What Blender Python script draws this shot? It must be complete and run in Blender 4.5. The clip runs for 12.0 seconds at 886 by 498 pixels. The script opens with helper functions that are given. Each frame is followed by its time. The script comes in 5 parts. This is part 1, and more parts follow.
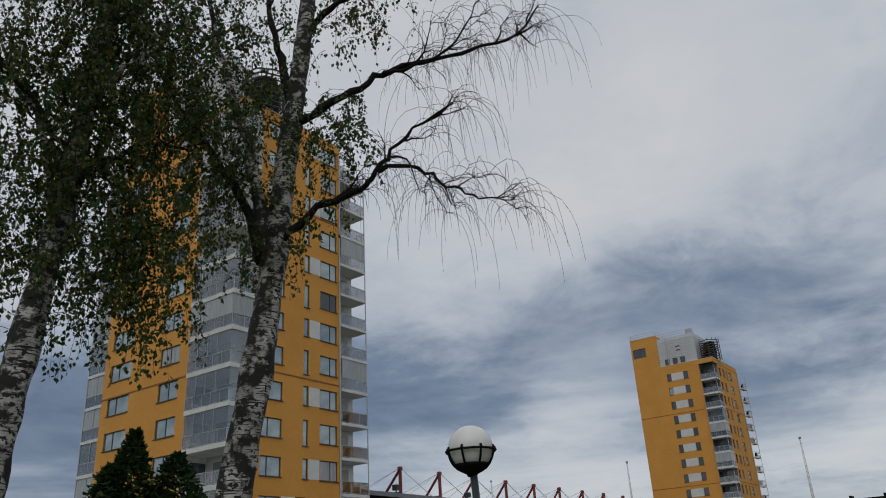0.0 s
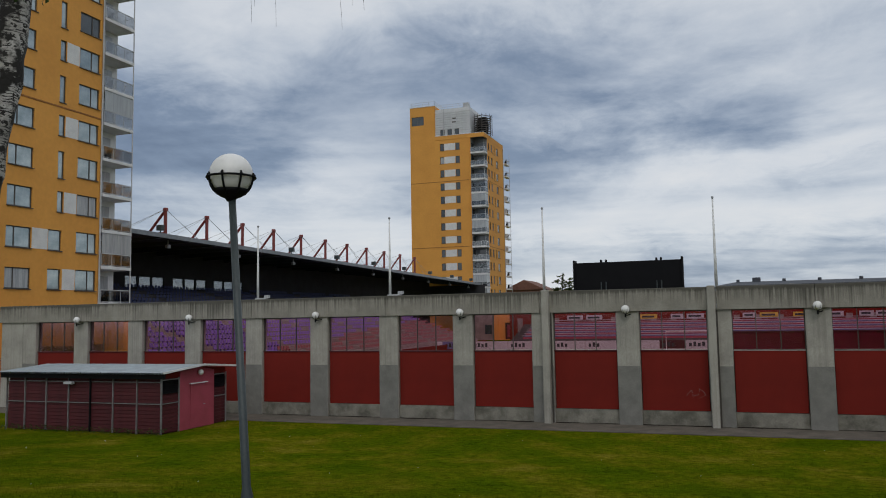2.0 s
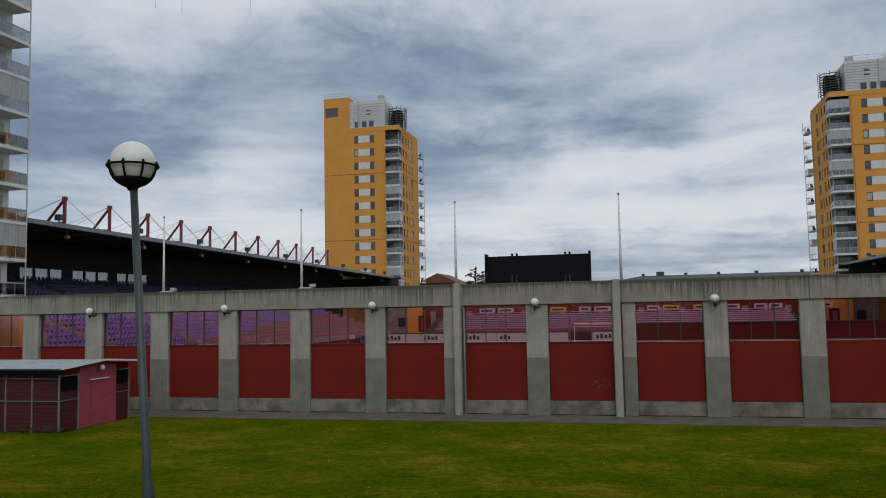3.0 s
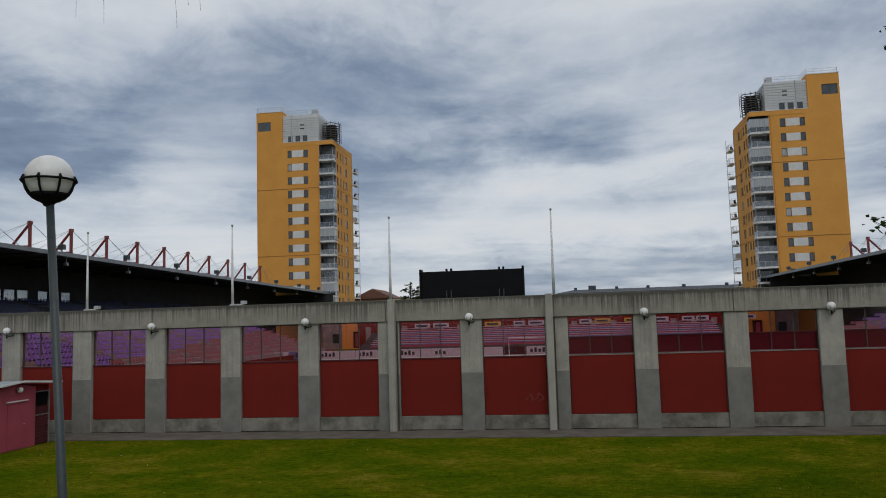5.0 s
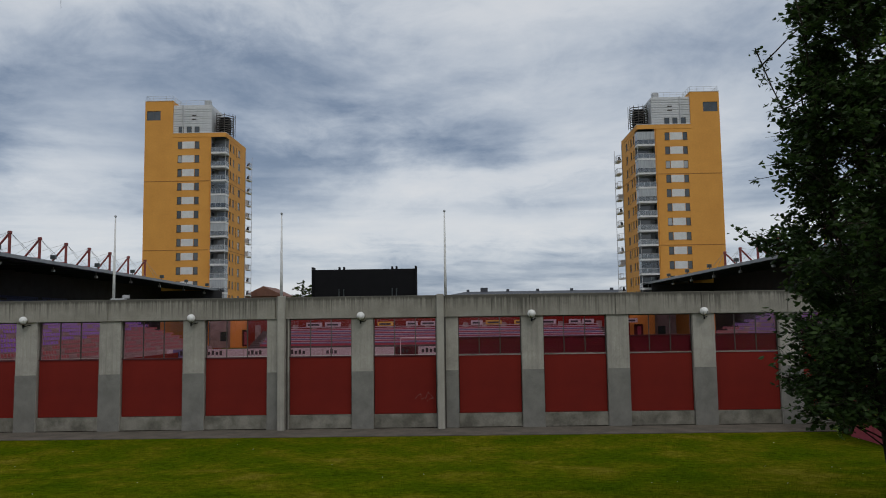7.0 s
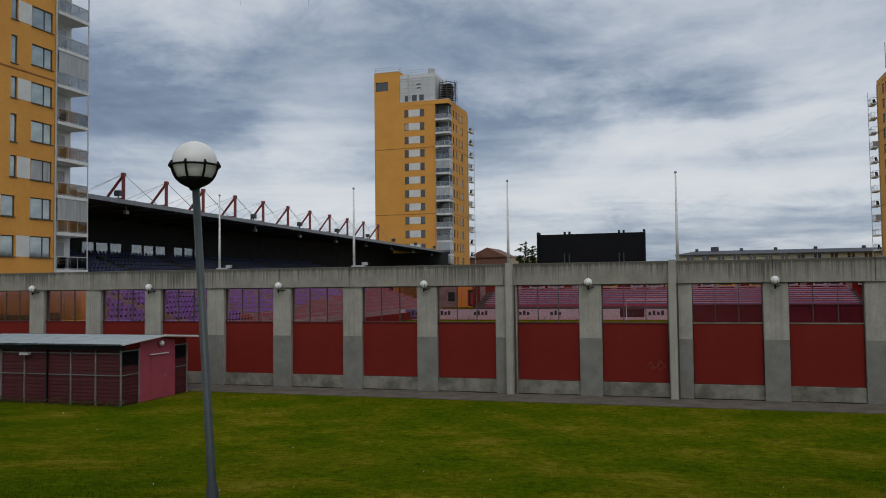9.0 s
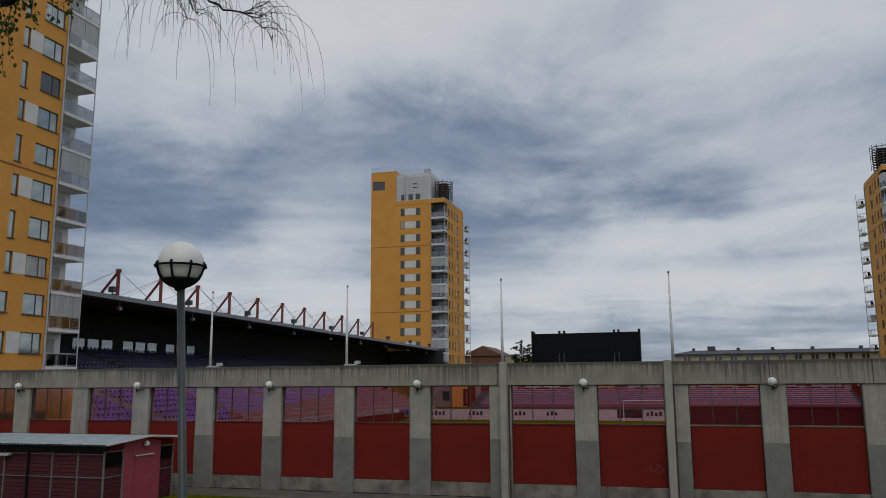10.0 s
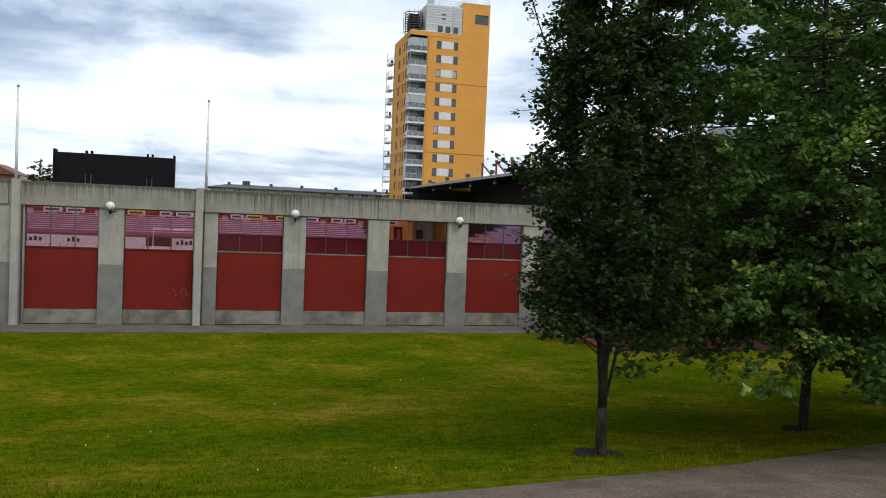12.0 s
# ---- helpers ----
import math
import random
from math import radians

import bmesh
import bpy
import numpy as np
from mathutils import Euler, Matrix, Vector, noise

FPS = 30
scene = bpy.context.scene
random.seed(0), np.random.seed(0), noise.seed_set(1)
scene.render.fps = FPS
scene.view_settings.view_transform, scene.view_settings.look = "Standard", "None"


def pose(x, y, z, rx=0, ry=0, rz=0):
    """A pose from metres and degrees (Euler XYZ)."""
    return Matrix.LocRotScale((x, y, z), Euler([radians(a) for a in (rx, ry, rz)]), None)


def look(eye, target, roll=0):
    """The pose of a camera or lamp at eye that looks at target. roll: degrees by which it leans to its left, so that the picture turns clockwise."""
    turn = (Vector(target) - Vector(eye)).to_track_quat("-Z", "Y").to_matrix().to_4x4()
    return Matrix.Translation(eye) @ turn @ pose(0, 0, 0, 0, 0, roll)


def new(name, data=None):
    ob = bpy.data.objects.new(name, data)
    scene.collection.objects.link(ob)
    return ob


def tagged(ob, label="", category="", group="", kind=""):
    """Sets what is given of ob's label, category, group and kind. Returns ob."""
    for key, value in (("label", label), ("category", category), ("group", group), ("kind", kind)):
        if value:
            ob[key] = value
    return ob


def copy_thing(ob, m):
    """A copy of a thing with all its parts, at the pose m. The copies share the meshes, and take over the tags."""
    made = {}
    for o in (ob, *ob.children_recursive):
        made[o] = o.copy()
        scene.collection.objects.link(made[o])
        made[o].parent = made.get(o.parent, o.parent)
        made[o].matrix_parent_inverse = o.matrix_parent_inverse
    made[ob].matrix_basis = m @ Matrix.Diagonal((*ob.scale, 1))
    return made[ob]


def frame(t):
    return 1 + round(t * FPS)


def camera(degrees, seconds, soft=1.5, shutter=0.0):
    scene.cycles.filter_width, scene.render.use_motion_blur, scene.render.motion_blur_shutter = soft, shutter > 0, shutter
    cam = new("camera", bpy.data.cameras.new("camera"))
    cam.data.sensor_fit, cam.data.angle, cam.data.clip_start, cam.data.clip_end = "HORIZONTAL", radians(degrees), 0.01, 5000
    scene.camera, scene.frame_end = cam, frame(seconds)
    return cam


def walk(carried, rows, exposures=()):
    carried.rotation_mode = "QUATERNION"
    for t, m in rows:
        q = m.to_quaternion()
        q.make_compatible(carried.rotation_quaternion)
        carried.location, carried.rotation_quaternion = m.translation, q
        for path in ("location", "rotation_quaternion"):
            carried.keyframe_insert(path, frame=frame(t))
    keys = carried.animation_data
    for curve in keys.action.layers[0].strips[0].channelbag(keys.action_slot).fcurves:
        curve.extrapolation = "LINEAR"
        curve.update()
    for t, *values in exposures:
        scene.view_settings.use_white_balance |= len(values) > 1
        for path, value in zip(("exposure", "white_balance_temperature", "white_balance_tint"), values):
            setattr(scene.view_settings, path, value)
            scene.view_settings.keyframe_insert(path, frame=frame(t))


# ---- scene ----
cam = camera(58.5, 12.0, 1.0)
PATH = [
    (0, (6.852, -33.462, 4.779), (5.79, -31.956, 5.557), -3.5),
    (0.5, (6.954, -33.548, 4.696), (6.12, -31.873, 5.403), -5.0),
    (1, (7.035, -33.607, 4.615), (6.275, -31.801, 5.015), -3.2),
    (1.5, (7.081, -33.657, 4.542), (6.393, -31.799, 4.82), -1.8),
    (2, (7.134, -33.701, 4.51), (6.46, -31.826, 4.684), -1.0),
    (2.5, (7.181, -33.743, 4.502), (6.695, -31.81, 4.666), -1.1),
    (3, (7.206, -33.752, 4.496), (6.739, -31.813, 4.649), -1.1),
    (3.2, (7.205, -33.751, 4.498), (6.829, -31.793, 4.652), -1.1),
    (5, (7.237, -33.705, 4.512), (6.932, -31.737, 4.699), -1.7),
    (5.5, (7.233, -33.733, 4.515), (6.964, -31.76, 4.702), -1.6),
    (6, (7.234, -33.73, 4.506), (6.963, -31.758, 4.697), -1.9),
    (6.5, (7.249, -33.768, 4.493), (6.982, -31.796, 4.686), -1.8),
    (7, (7.305, -33.834, 4.466), (7.264, -31.843, 4.648), -0.8),
    (7.5, (7.298, -33.842, 4.463), (7.259, -31.851, 4.646), -0.8),
    (7.7, (7.281, -33.83, 4.472), (7.232, -31.838, 4.651), -0.8),
    (9.3, (7.04, -33.605, 4.808), (6.404, -31.71, 4.888), -0.7),
    (9.5, (7.04, -33.586, 4.82), (6.46, -31.687, 5.064), -0.7),
    (10, (7.121, -33.581, 4.804), (6.552, -31.692, 5.136), -0.4),
    (10.5, (7.191, -33.676, 4.759), (6.808, -31.725, 4.976), -0.4),
    (11, (7.211, -33.819, 4.702), (7.249, -31.821, 4.776), 0.4),
    (11.5, (7.22, -33.925, 4.656), (7.622, -31.967, 4.597), 1.3),
    (12, (7.227, -34.004, 4.636), (7.774, -32.082, 4.569), 2.4),
]
EXPOSURES = [(0.0, -0.5), (0.6, -0.48), (1.0, -0.46), (1.5, -0.24), (2.5, -0.2), (5.0, -0.28), (7.5, -0.28), (9.5, -0.25), (10.0, -0.48), (10.5, -0.33), (11.0, 0.03), (11.5, 0.38), (12.0, 0.58)]
walk(cam, [(t, look(eye, target, roll)) for t, eye, target, roll in PATH], EXPOSURES)

# ---- sky and light ----
world = bpy.data.worlds.new("overcast_sky")
scene.world = world
world.use_nodes = True
wn, wl = world.node_tree.nodes, world.node_tree.links
wn.clear()


def wnode(kind, **sets):
    n = wn.new(kind)
    for key, value in sets.items():
        n.inputs[key].default_value = value
    return n


def wmath(op, a, b=None):
    n = wn.new("ShaderNodeMath")
    n.operation = op
    for i, v in enumerate((a, b)):
        if v is None:
            continue
        if isinstance(v, (int, float)):
            n.inputs[i].default_value = v
        else:
            wl.new(v, n.inputs[i])
    return n.outputs[0]


def ramp_of(nodes, stops):
    r = nodes.new("ShaderNodeValToRGB")
    els = r.color_ramp.elements
    els[0].position, els[0].color = stops[0][0], (*stops[0][1], 1)
    els[1].position, els[1].color = stops[-1][0], (*stops[-1][1], 1)
    for pos, col in stops[1:-1]:
        els.new(pos).color = (*col, 1)
    return r


SUN_ELEVATION, SUN_AZIMUTH = 48.0, 155.0
sky = wn.new("ShaderNodeTexSky")
sky.sky_type, sky.sun_disc = "NISHITA", False
sky.sun_elevation, sky.sun_rotation = radians(SUN_ELEVATION), radians(SUN_AZIMUTH)
blue = wn.new("ShaderNodeMix")
blue.data_type, blue.blend_type = "RGBA", "MULTIPLY"
blue.inputs["Factor"].default_value = 1.0
wl.new(sky.outputs[0], blue.inputs[6])
blue.inputs[7].default_value = (0.1, 0.1, 0.1, 1)
coord = wn.new("ShaderNodeTexCoord")
sep = wn.new("ShaderNodeSeparateXYZ")
wl.new(coord.outputs["Generated"], sep.inputs[0])
up_z = wmath("MAXIMUM", sep.outputs[2], 0.0)
rise = wmath("ADD", up_z, 0.22)
flat = wn.new("ShaderNodeCombineXYZ")
wl.new(wmath("DIVIDE", sep.outputs[0], rise), flat.inputs[0])
wl.new(wmath("DIVIDE", sep.outputs[1], rise), flat.inputs[1])


def sky_noise(source, at, scl, size, detail, rough, distort):
    mp = wn.new("ShaderNodeMapping")
    mp.inputs["Location"].default_value, mp.inputs["Scale"].default_value = at, scl
    wl.new(source, mp.inputs[0])
    t = wnode("ShaderNodeTexNoise", Scale=size, Detail=detail, Roughness=rough, Distortion=distort)
    wl.new(mp.outputs[0], t.inputs["Vector"])
    return wmath("SUBTRACT", t.outputs[0], 0.5)


billow = sky_noise(flat.outputs[0], (7.9, 4.2, 0.0), (1, 1, 1), 1.5, 9.0, 0.58, 0.25)
curl = sky_noise(flat.outputs[0], (2.1, 9.3, 0.0), (1, 1, 1), 4.6, 9.0, 0.64, 0.5)
strata = sky_noise(coord.outputs["Generated"], (1.3, 0.4, 2.2), (1.6, 1.6, 21.0), 1.6, 7.0, 0.52, 0.25)
wisp = sky_noise(coord.outputs["Generated"], (4.7, 3.1, 0.6), (2.2, 2.2, 5.0), 1.9, 8.0, 0.55, 0.5)
# banks of cloud: azimuth east of north, height, half widths (degrees), slant, strength
BANKS = ((-40, 13.5, 9, 3.5, 0.10, -0.125), (-24, 16.5, 7, 3, 0.1, -0.05), (-60, 11, 14, 6, 0.0, -0.17), (-14, 18.5, 11, 3.8, 0.15, -0.085), (-12, 11.8, 9, 2.6, 0.0, -0.105), (-20, 30, 12, 7, 0.2, 0.085),
         (8, 11.6, 10, 1.9, 0.16, 0.11), (-28, 10.6, 5.5, 1.7, 0.15, 0.07), (-5, 6.4, 34, 1.0, 0.02, 0.10), (6, 24, 9, 4, 0.1, 0.03),
         (4, 4.0, 22, 0.9, 0.0, -0.035), (24, 9, 9, 3, 0.1, -0.06))
bend_a, bend_e = wmath("MULTIPLY", billow, 0.42), wmath("ADD", wmath("MULTIPLY", curl, 0.10), wmath("MULTIPLY", wisp, 0.07))
azim = wmath("ADD", wmath("ARCTAN2", sep.outputs[0], sep.outputs[1]), bend_a)
elev = wmath("ADD", wmath("ARCSINE", up_z), wmath("MULTIPLY", bend_e, wmath("ADD", wmath("MULTIPLY", up_z, 2.2), 0.25)))
total = None
for ba, be, wa, we, slant, amp in BANKS:
    da = wmath("SUBTRACT", azim, radians(ba))
    de = wmath("SUBTRACT", wmath("SUBTRACT", elev, radians(be)), wmath("MULTIPLY", da, slant))
    q = wmath("ADD", wmath("POWER", wmath("ABSOLUTE", wmath("DIVIDE", da, radians(wa))), 2.0), wmath("POWER", wmath("ABSOLUTE", wmath("DIVIDE", de, radians(we))), 2.0))
    bank = wmath("MULTIPLY", wmath("EXPONENT", wmath("MULTIPLY", q, -1.0)), amp)
    total = bank if total is None else wmath("ADD", total, bank)
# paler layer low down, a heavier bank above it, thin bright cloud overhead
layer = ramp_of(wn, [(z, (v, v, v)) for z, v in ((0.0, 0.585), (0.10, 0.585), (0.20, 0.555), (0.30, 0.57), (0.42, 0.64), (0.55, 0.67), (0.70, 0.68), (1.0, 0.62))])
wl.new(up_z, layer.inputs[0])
low = wmath("MAXIMUM", wmath("SUBTRACT", 1.0, wmath("MULTIPLY", up_z, 3.6)), 0.0)
cloud = wmath("ADD", wmath("MULTIPLY", billow, 0.40), wmath("MULTIPLY", curl, 0.14))
cloud = wmath("ADD", cloud, wmath("MULTIPLY", wisp, 0.12))
cloud = wmath("ADD", cloud, wmath("MULTIPLY", wmath("MULTIPLY", strata, low), 0.50))
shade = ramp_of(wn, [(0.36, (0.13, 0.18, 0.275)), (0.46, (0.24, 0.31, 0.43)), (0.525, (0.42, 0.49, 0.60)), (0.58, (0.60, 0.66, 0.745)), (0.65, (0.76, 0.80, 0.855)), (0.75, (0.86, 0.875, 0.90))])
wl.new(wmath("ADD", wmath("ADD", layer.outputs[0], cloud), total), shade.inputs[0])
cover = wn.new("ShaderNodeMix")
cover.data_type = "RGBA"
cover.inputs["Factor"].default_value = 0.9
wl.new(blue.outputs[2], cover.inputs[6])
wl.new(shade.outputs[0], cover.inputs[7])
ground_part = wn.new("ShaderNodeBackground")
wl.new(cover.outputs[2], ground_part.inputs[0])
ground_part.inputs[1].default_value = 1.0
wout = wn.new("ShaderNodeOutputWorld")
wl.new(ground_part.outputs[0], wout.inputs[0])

sun = new("sun", bpy.data.lights.new("sun", "SUN"))
sun.data.energy, sun.data.angle, sun.data.color = 0.75, radians(25), (1.0, 0.96, 0.9)
az, el = radians(SUN_AZIMUTH), radians(SUN_ELEVATION)
sun.matrix_world = look((math.sin(az) * math.cos(el) * 90, math.cos(az) * math.cos(el) * 90, math.sin(el) * 90), (0, 0, 0))

# ---- materials ----


def material(name, col, rough=0.7, dark=None, scale=3.0, stretch=(1, 1, 1), metal=0.0, bump=0.0, fine_scale=40.0, vary=0.0, grain=(0.82, 1.08), spec=0.5, world_space=False):
    """A surface with two scales of variation: broad stains towards `dark` and a fine grain; vary: by object."""
    m = bpy.data.materials.new(name)
    m.use_nodes = True
    n, l = m.node_tree.nodes, m.node_tree.links
    b = n["Principled BSDF"]
    b.inputs["Roughness"].default_value = rough
    b.inputs["Metallic"].default_value = metal
    b.inputs["Specular IOR Level"].default_value = spec
    dark = dark or tuple(c * 0.75 for c in col)
    tc = n.new("ShaderNodeTexCoord")
    mp = n.new("ShaderNodeMapping")
    mp.inputs["Scale"].default_value = stretch
    l.new(n.new("ShaderNodeNewGeometry").outputs["Position"] if world_space else tc.outputs["Object"], mp.inputs[0])
    n1 = n.new("ShaderNodeTexNoise")
    n1.inputs["Scale"].default_value, n1.inputs["Detail"].default_value, n1.inputs["Roughness"].default_value = scale, 6.0, 0.6
    l.new(mp.outputs[0], n1.inputs["Vector"])
    r1 = ramp_of(n, [(0.36, dark), (0.62, col)])
    l.new(n1.outputs[0], r1.inputs[0])
    n2 = n.new("ShaderNodeTexNoise")
    n2.inputs["Scale"].default_value, n2.inputs["Detail"].default_value = fine_scale, 3.0
    l.new(tc.outputs["Object"], n2.inputs["Vector"])
    r2 = ramp_of(n, [(0.3, (grain[0],) * 3), (0.7, (grain[1],) * 3)])
    l.new(n2.outputs[0], r2.inputs[0])
    mx = n.new("ShaderNodeMix")
    mx.data_type, mx.blend_type = "RGBA", "MULTIPLY"
    mx.inputs["Factor"].default_value = 1.0
    l.new(r1.outputs[0], mx.inputs[6])
    l.new(r2.outputs[0], mx.inputs[7])
    out = mx.outputs[2]
    if vary:
        oi = n.new("ShaderNodeObjectInfo")
        hs = n.new("ShaderNodeHueSaturation")
        mr = n.new("ShaderNodeMapRange")
        mr.inputs["To Min"].default_value, mr.inputs["To Max"].default_value = 1 - vary, 1 + vary
        l.new(oi.outputs["Random"], mr.inputs[0])
        l.new(mr.outputs[0], hs.inputs["Value"])
        l.new(out, hs.inputs["Color"])
        out = hs.outputs[0]
    l.new(out, b.inputs["Base Color"])
    if bump:
        bp = n.new("ShaderNodeBump")
        bp.inputs["Strength"].default_value, bp.inputs["Distance"].default_value = bump, 0.02
        l.new(n2.outputs[0], bp.inputs["Height"])
        l.new(bp.outputs[0], b.inputs["Normal"])
    return m


def leaf_material(name, cols, rough=0.5):
    """Foliage: each leaf its own shade, some light passing through."""
    m = bpy.data.materials.new(name)
    m.use_nodes = True
    n, l = m.node_tree.nodes, m.node_tree.links
    b = n["Principled BSDF"]
    b.inputs["Roughness"].default_value = rough
    b.inputs["Specular IOR Level"].default_value = 0.22
    geo = n.new("ShaderNodeNewGeometry")
    r = ramp_of(n, [(i / (len(cols) - 1), c) for i, c in enumerate(cols)])
    l.new(geo.outputs["Random Per Island"], r.inputs[0])
    l.new(r.outputs[0], b.inputs["Base Color"])
    tr = n.new("ShaderNodeBsdfTranslucent")
    l.new(r.outputs[0], tr.inputs[0])
    mix = n.new("ShaderNodeMixShader")
    mix.inputs[0].default_value = 0.42
    l.new(b.outputs[0], mix.inputs[1])
    l.new(tr.outputs[0], mix.inputs[2])
    l.new(mix.outputs[0], n["Material Output"].inputs[0])
    return m


def glass_material(name, tint, gloss=0.12, rough=0.02):
    """A thin clear or tinted pane: what is behind shows through the tint, with a mirror sheen."""
    m = bpy.data.materials.new(name)
    m.use_nodes = True
    n, l = m.node_tree.nodes, m.node_tree.links
    n.remove(n["Principled BSDF"])
    t = n.new("ShaderNodeBsdfTransparent")
    t.inputs[0].default_value = (*tint, 1)
    g = n.new("ShaderNodeBsdfGlossy")
    g.inputs["Roughness"].default_value = rough
    f = n.new("ShaderNodeFresnel")
    f.inputs[0].default_value = 1.5
    a = n.new("ShaderNodeMath")
    a.operation = "MULTIPLY_ADD"
    l.new(f.outputs[0], a.inputs[0])
    a.inputs[1].default_value, a.inputs[2].default_value = 0.8, gloss
    mix = n.new("ShaderNodeMixShader")
    l.new(a.outputs[0], mix.inputs[0])
    l.new(t.outputs[0], mix.inputs[1])
    l.new(g.outputs[0], mix.inputs[2])
    l.new(mix.outputs[0], n["Material Output"].inputs[0])
    return m


def concrete_material(name, col, streak, amount, crest=None):
    """Cast concrete with rain streaks running down and cloudy stains."""
    m = material(name, col, 0.85, tuple(c * 0.78 for c in col), 1.3, bump=0.35, fine_scale=28.0, spec=0.2, world_space=True)
    n, l = m.node_tree.nodes, m.node_tree.links
    b = n["Principled BSDF"]
    src = b.inputs["Base Color"].links[0].from_socket
    tc = n.new("ShaderNodeNewGeometry")
    mp = n.new("ShaderNodeMapping")
    mp.inputs["Scale"].default_value = (13.0, 13.0, 0.11)
    l.new(tc.outputs["Position"], mp.inputs[0])
    w = n.new("ShaderNodeTexNoise")
    w.inputs["Scale"].default_value, w.inputs["Detail"].default_value, w.inputs["Roughness"].default_value = 1.0, 8.0, 0.7
    l.new(mp.outputs[0], w.inputs["Vector"])
    big_n = n.new("ShaderNodeTexNoise")
    big_n.inputs["Scale"].default_value, big_n.inputs["Detail"].default_value = 0.33, 4.0
    l.new(tc.outputs["Position"], big_n.inputs["Vector"])
    add = n.new("ShaderNodeMath")
    add.operation = "MULTIPLY_ADD"
    l.new(big_n.outputs[0], add.inputs[0])
    add.inputs[1].default_value = 0.55
    l.new(w.outputs[0], add.inputs[2])
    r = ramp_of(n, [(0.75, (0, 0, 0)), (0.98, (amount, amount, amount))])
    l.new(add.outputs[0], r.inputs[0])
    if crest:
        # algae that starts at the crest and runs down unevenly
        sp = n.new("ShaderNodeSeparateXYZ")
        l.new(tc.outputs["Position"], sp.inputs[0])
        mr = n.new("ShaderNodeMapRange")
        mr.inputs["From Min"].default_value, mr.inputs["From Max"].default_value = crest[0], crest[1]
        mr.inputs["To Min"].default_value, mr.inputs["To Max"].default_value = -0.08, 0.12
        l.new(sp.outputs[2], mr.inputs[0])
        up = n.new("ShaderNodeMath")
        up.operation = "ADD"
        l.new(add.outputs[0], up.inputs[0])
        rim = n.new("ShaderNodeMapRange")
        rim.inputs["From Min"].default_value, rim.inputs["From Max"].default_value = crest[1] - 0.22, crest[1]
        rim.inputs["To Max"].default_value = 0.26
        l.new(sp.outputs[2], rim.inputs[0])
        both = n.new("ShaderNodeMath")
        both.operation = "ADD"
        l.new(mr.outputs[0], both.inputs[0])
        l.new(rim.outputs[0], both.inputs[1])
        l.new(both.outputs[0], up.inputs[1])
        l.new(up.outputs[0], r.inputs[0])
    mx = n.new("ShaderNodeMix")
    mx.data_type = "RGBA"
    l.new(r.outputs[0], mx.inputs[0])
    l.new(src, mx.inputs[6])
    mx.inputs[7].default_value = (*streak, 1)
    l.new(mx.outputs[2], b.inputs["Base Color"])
    return m


M = {}
M["concrete"] = concrete_material("concrete_pillar", (0.42, 0.40, 0.35), (0.14, 0.13, 0.11), 0.34)
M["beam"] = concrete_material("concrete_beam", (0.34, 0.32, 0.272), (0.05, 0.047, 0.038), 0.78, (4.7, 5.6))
M["patch"] = material("grey_overpaint", (0.235, 0.23, 0.208), 0.8, (0.185, 0.18, 0.163), 2.0, bump=0.2, spec=0.2, world_space=True)
M["plinth"] = material("concrete_plinth", (0.27, 0.255, 0.215), 0.9, (0.125, 0.118, 0.095), 1.4, bump=0.4, fine_scale=25, spec=0.2, world_space=True)
M["red"] = material("red_panel_paint", (0.19, 0.0185, 0.0125), 0.7, (0.165, 0.0165, 0.0115), 0.9, fine_scale=60, spec=0.12)
M["red_dark"] = material("dark_red_cladding", (0.10, 0.022, 0.026), 0.65, (0.07, 0.016, 0.02), 2.0, spec=0.25, vary=0.12)
M["pink"] = material("pink_red_plaster", (0.40, 0.065, 0.10), 0.7, (0.34, 0.055, 0.08), 1.5, bump=0.15)
M["orange"] = material("orange_render", (0.70, 0.325, 0.058), 0.75, (0.64, 0.29, 0.05), 0.25, fine_scale=3, grain=(0.95, 1.03))
M["course"] = material("brown_orange_course", (0.36, 0.14, 0.025), 0.7)
M["white"] = material("white_panel", (0.72, 0.72, 0.70), 0.5, (0.62, 0.62, 0.61), 1.0)
M["corrugated"] = material("white_sheet_metal", (0.66, 0.67, 0.68), 0.4, (0.56, 0.57, 0.58), 0.7)
M["grey_metal"] = material("grey_metal", (0.42, 0.43, 0.44), 0.4, (0.33, 0.34, 0.35), 2.0, metal=0.4)
M["rail"] = material("light_grey_rail", (0.5, 0.51, 0.52), 0.4, (0.42, 0.43, 0.44), 2.0)
M["slab"] = material("light_grey_slab", (0.74, 0.74, 0.73), 0.7, (0.64, 0.64, 0.63), 1.2)
# loggia plaster with the recess shade put into its grey
M["shade_wall"] = material("shaded_loggia_wall", (0.20, 0.21, 0.22), 0.7, (0.15, 0.16, 0.17), 1.2)
M["shed_steel"] = material("dull_galvanised_steel", (0.22, 0.22, 0.22), 0.6, (0.15, 0.14, 0.14), 4.0, bump=0.1)
M["frame"] = material("dark_window_frame", (0.075, 0.065, 0.055), 0.5)
M["pole"] = material("dark_green_grey_pole", (0.042, 0.055, 0.055), 0.45, (0.03, 0.04, 0.042), 6.0, bump=0.1)
M["black"] = material("black_painted_metal", (0.006, 0.006, 0.007), 0.6, (0.004, 0.004, 0.005), 2.0, spec=0.15)
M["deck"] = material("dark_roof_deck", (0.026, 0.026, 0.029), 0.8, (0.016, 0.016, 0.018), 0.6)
M["roof_edge"] = material("grey_roof_edge", (0.23, 0.25, 0.27), 0.5)
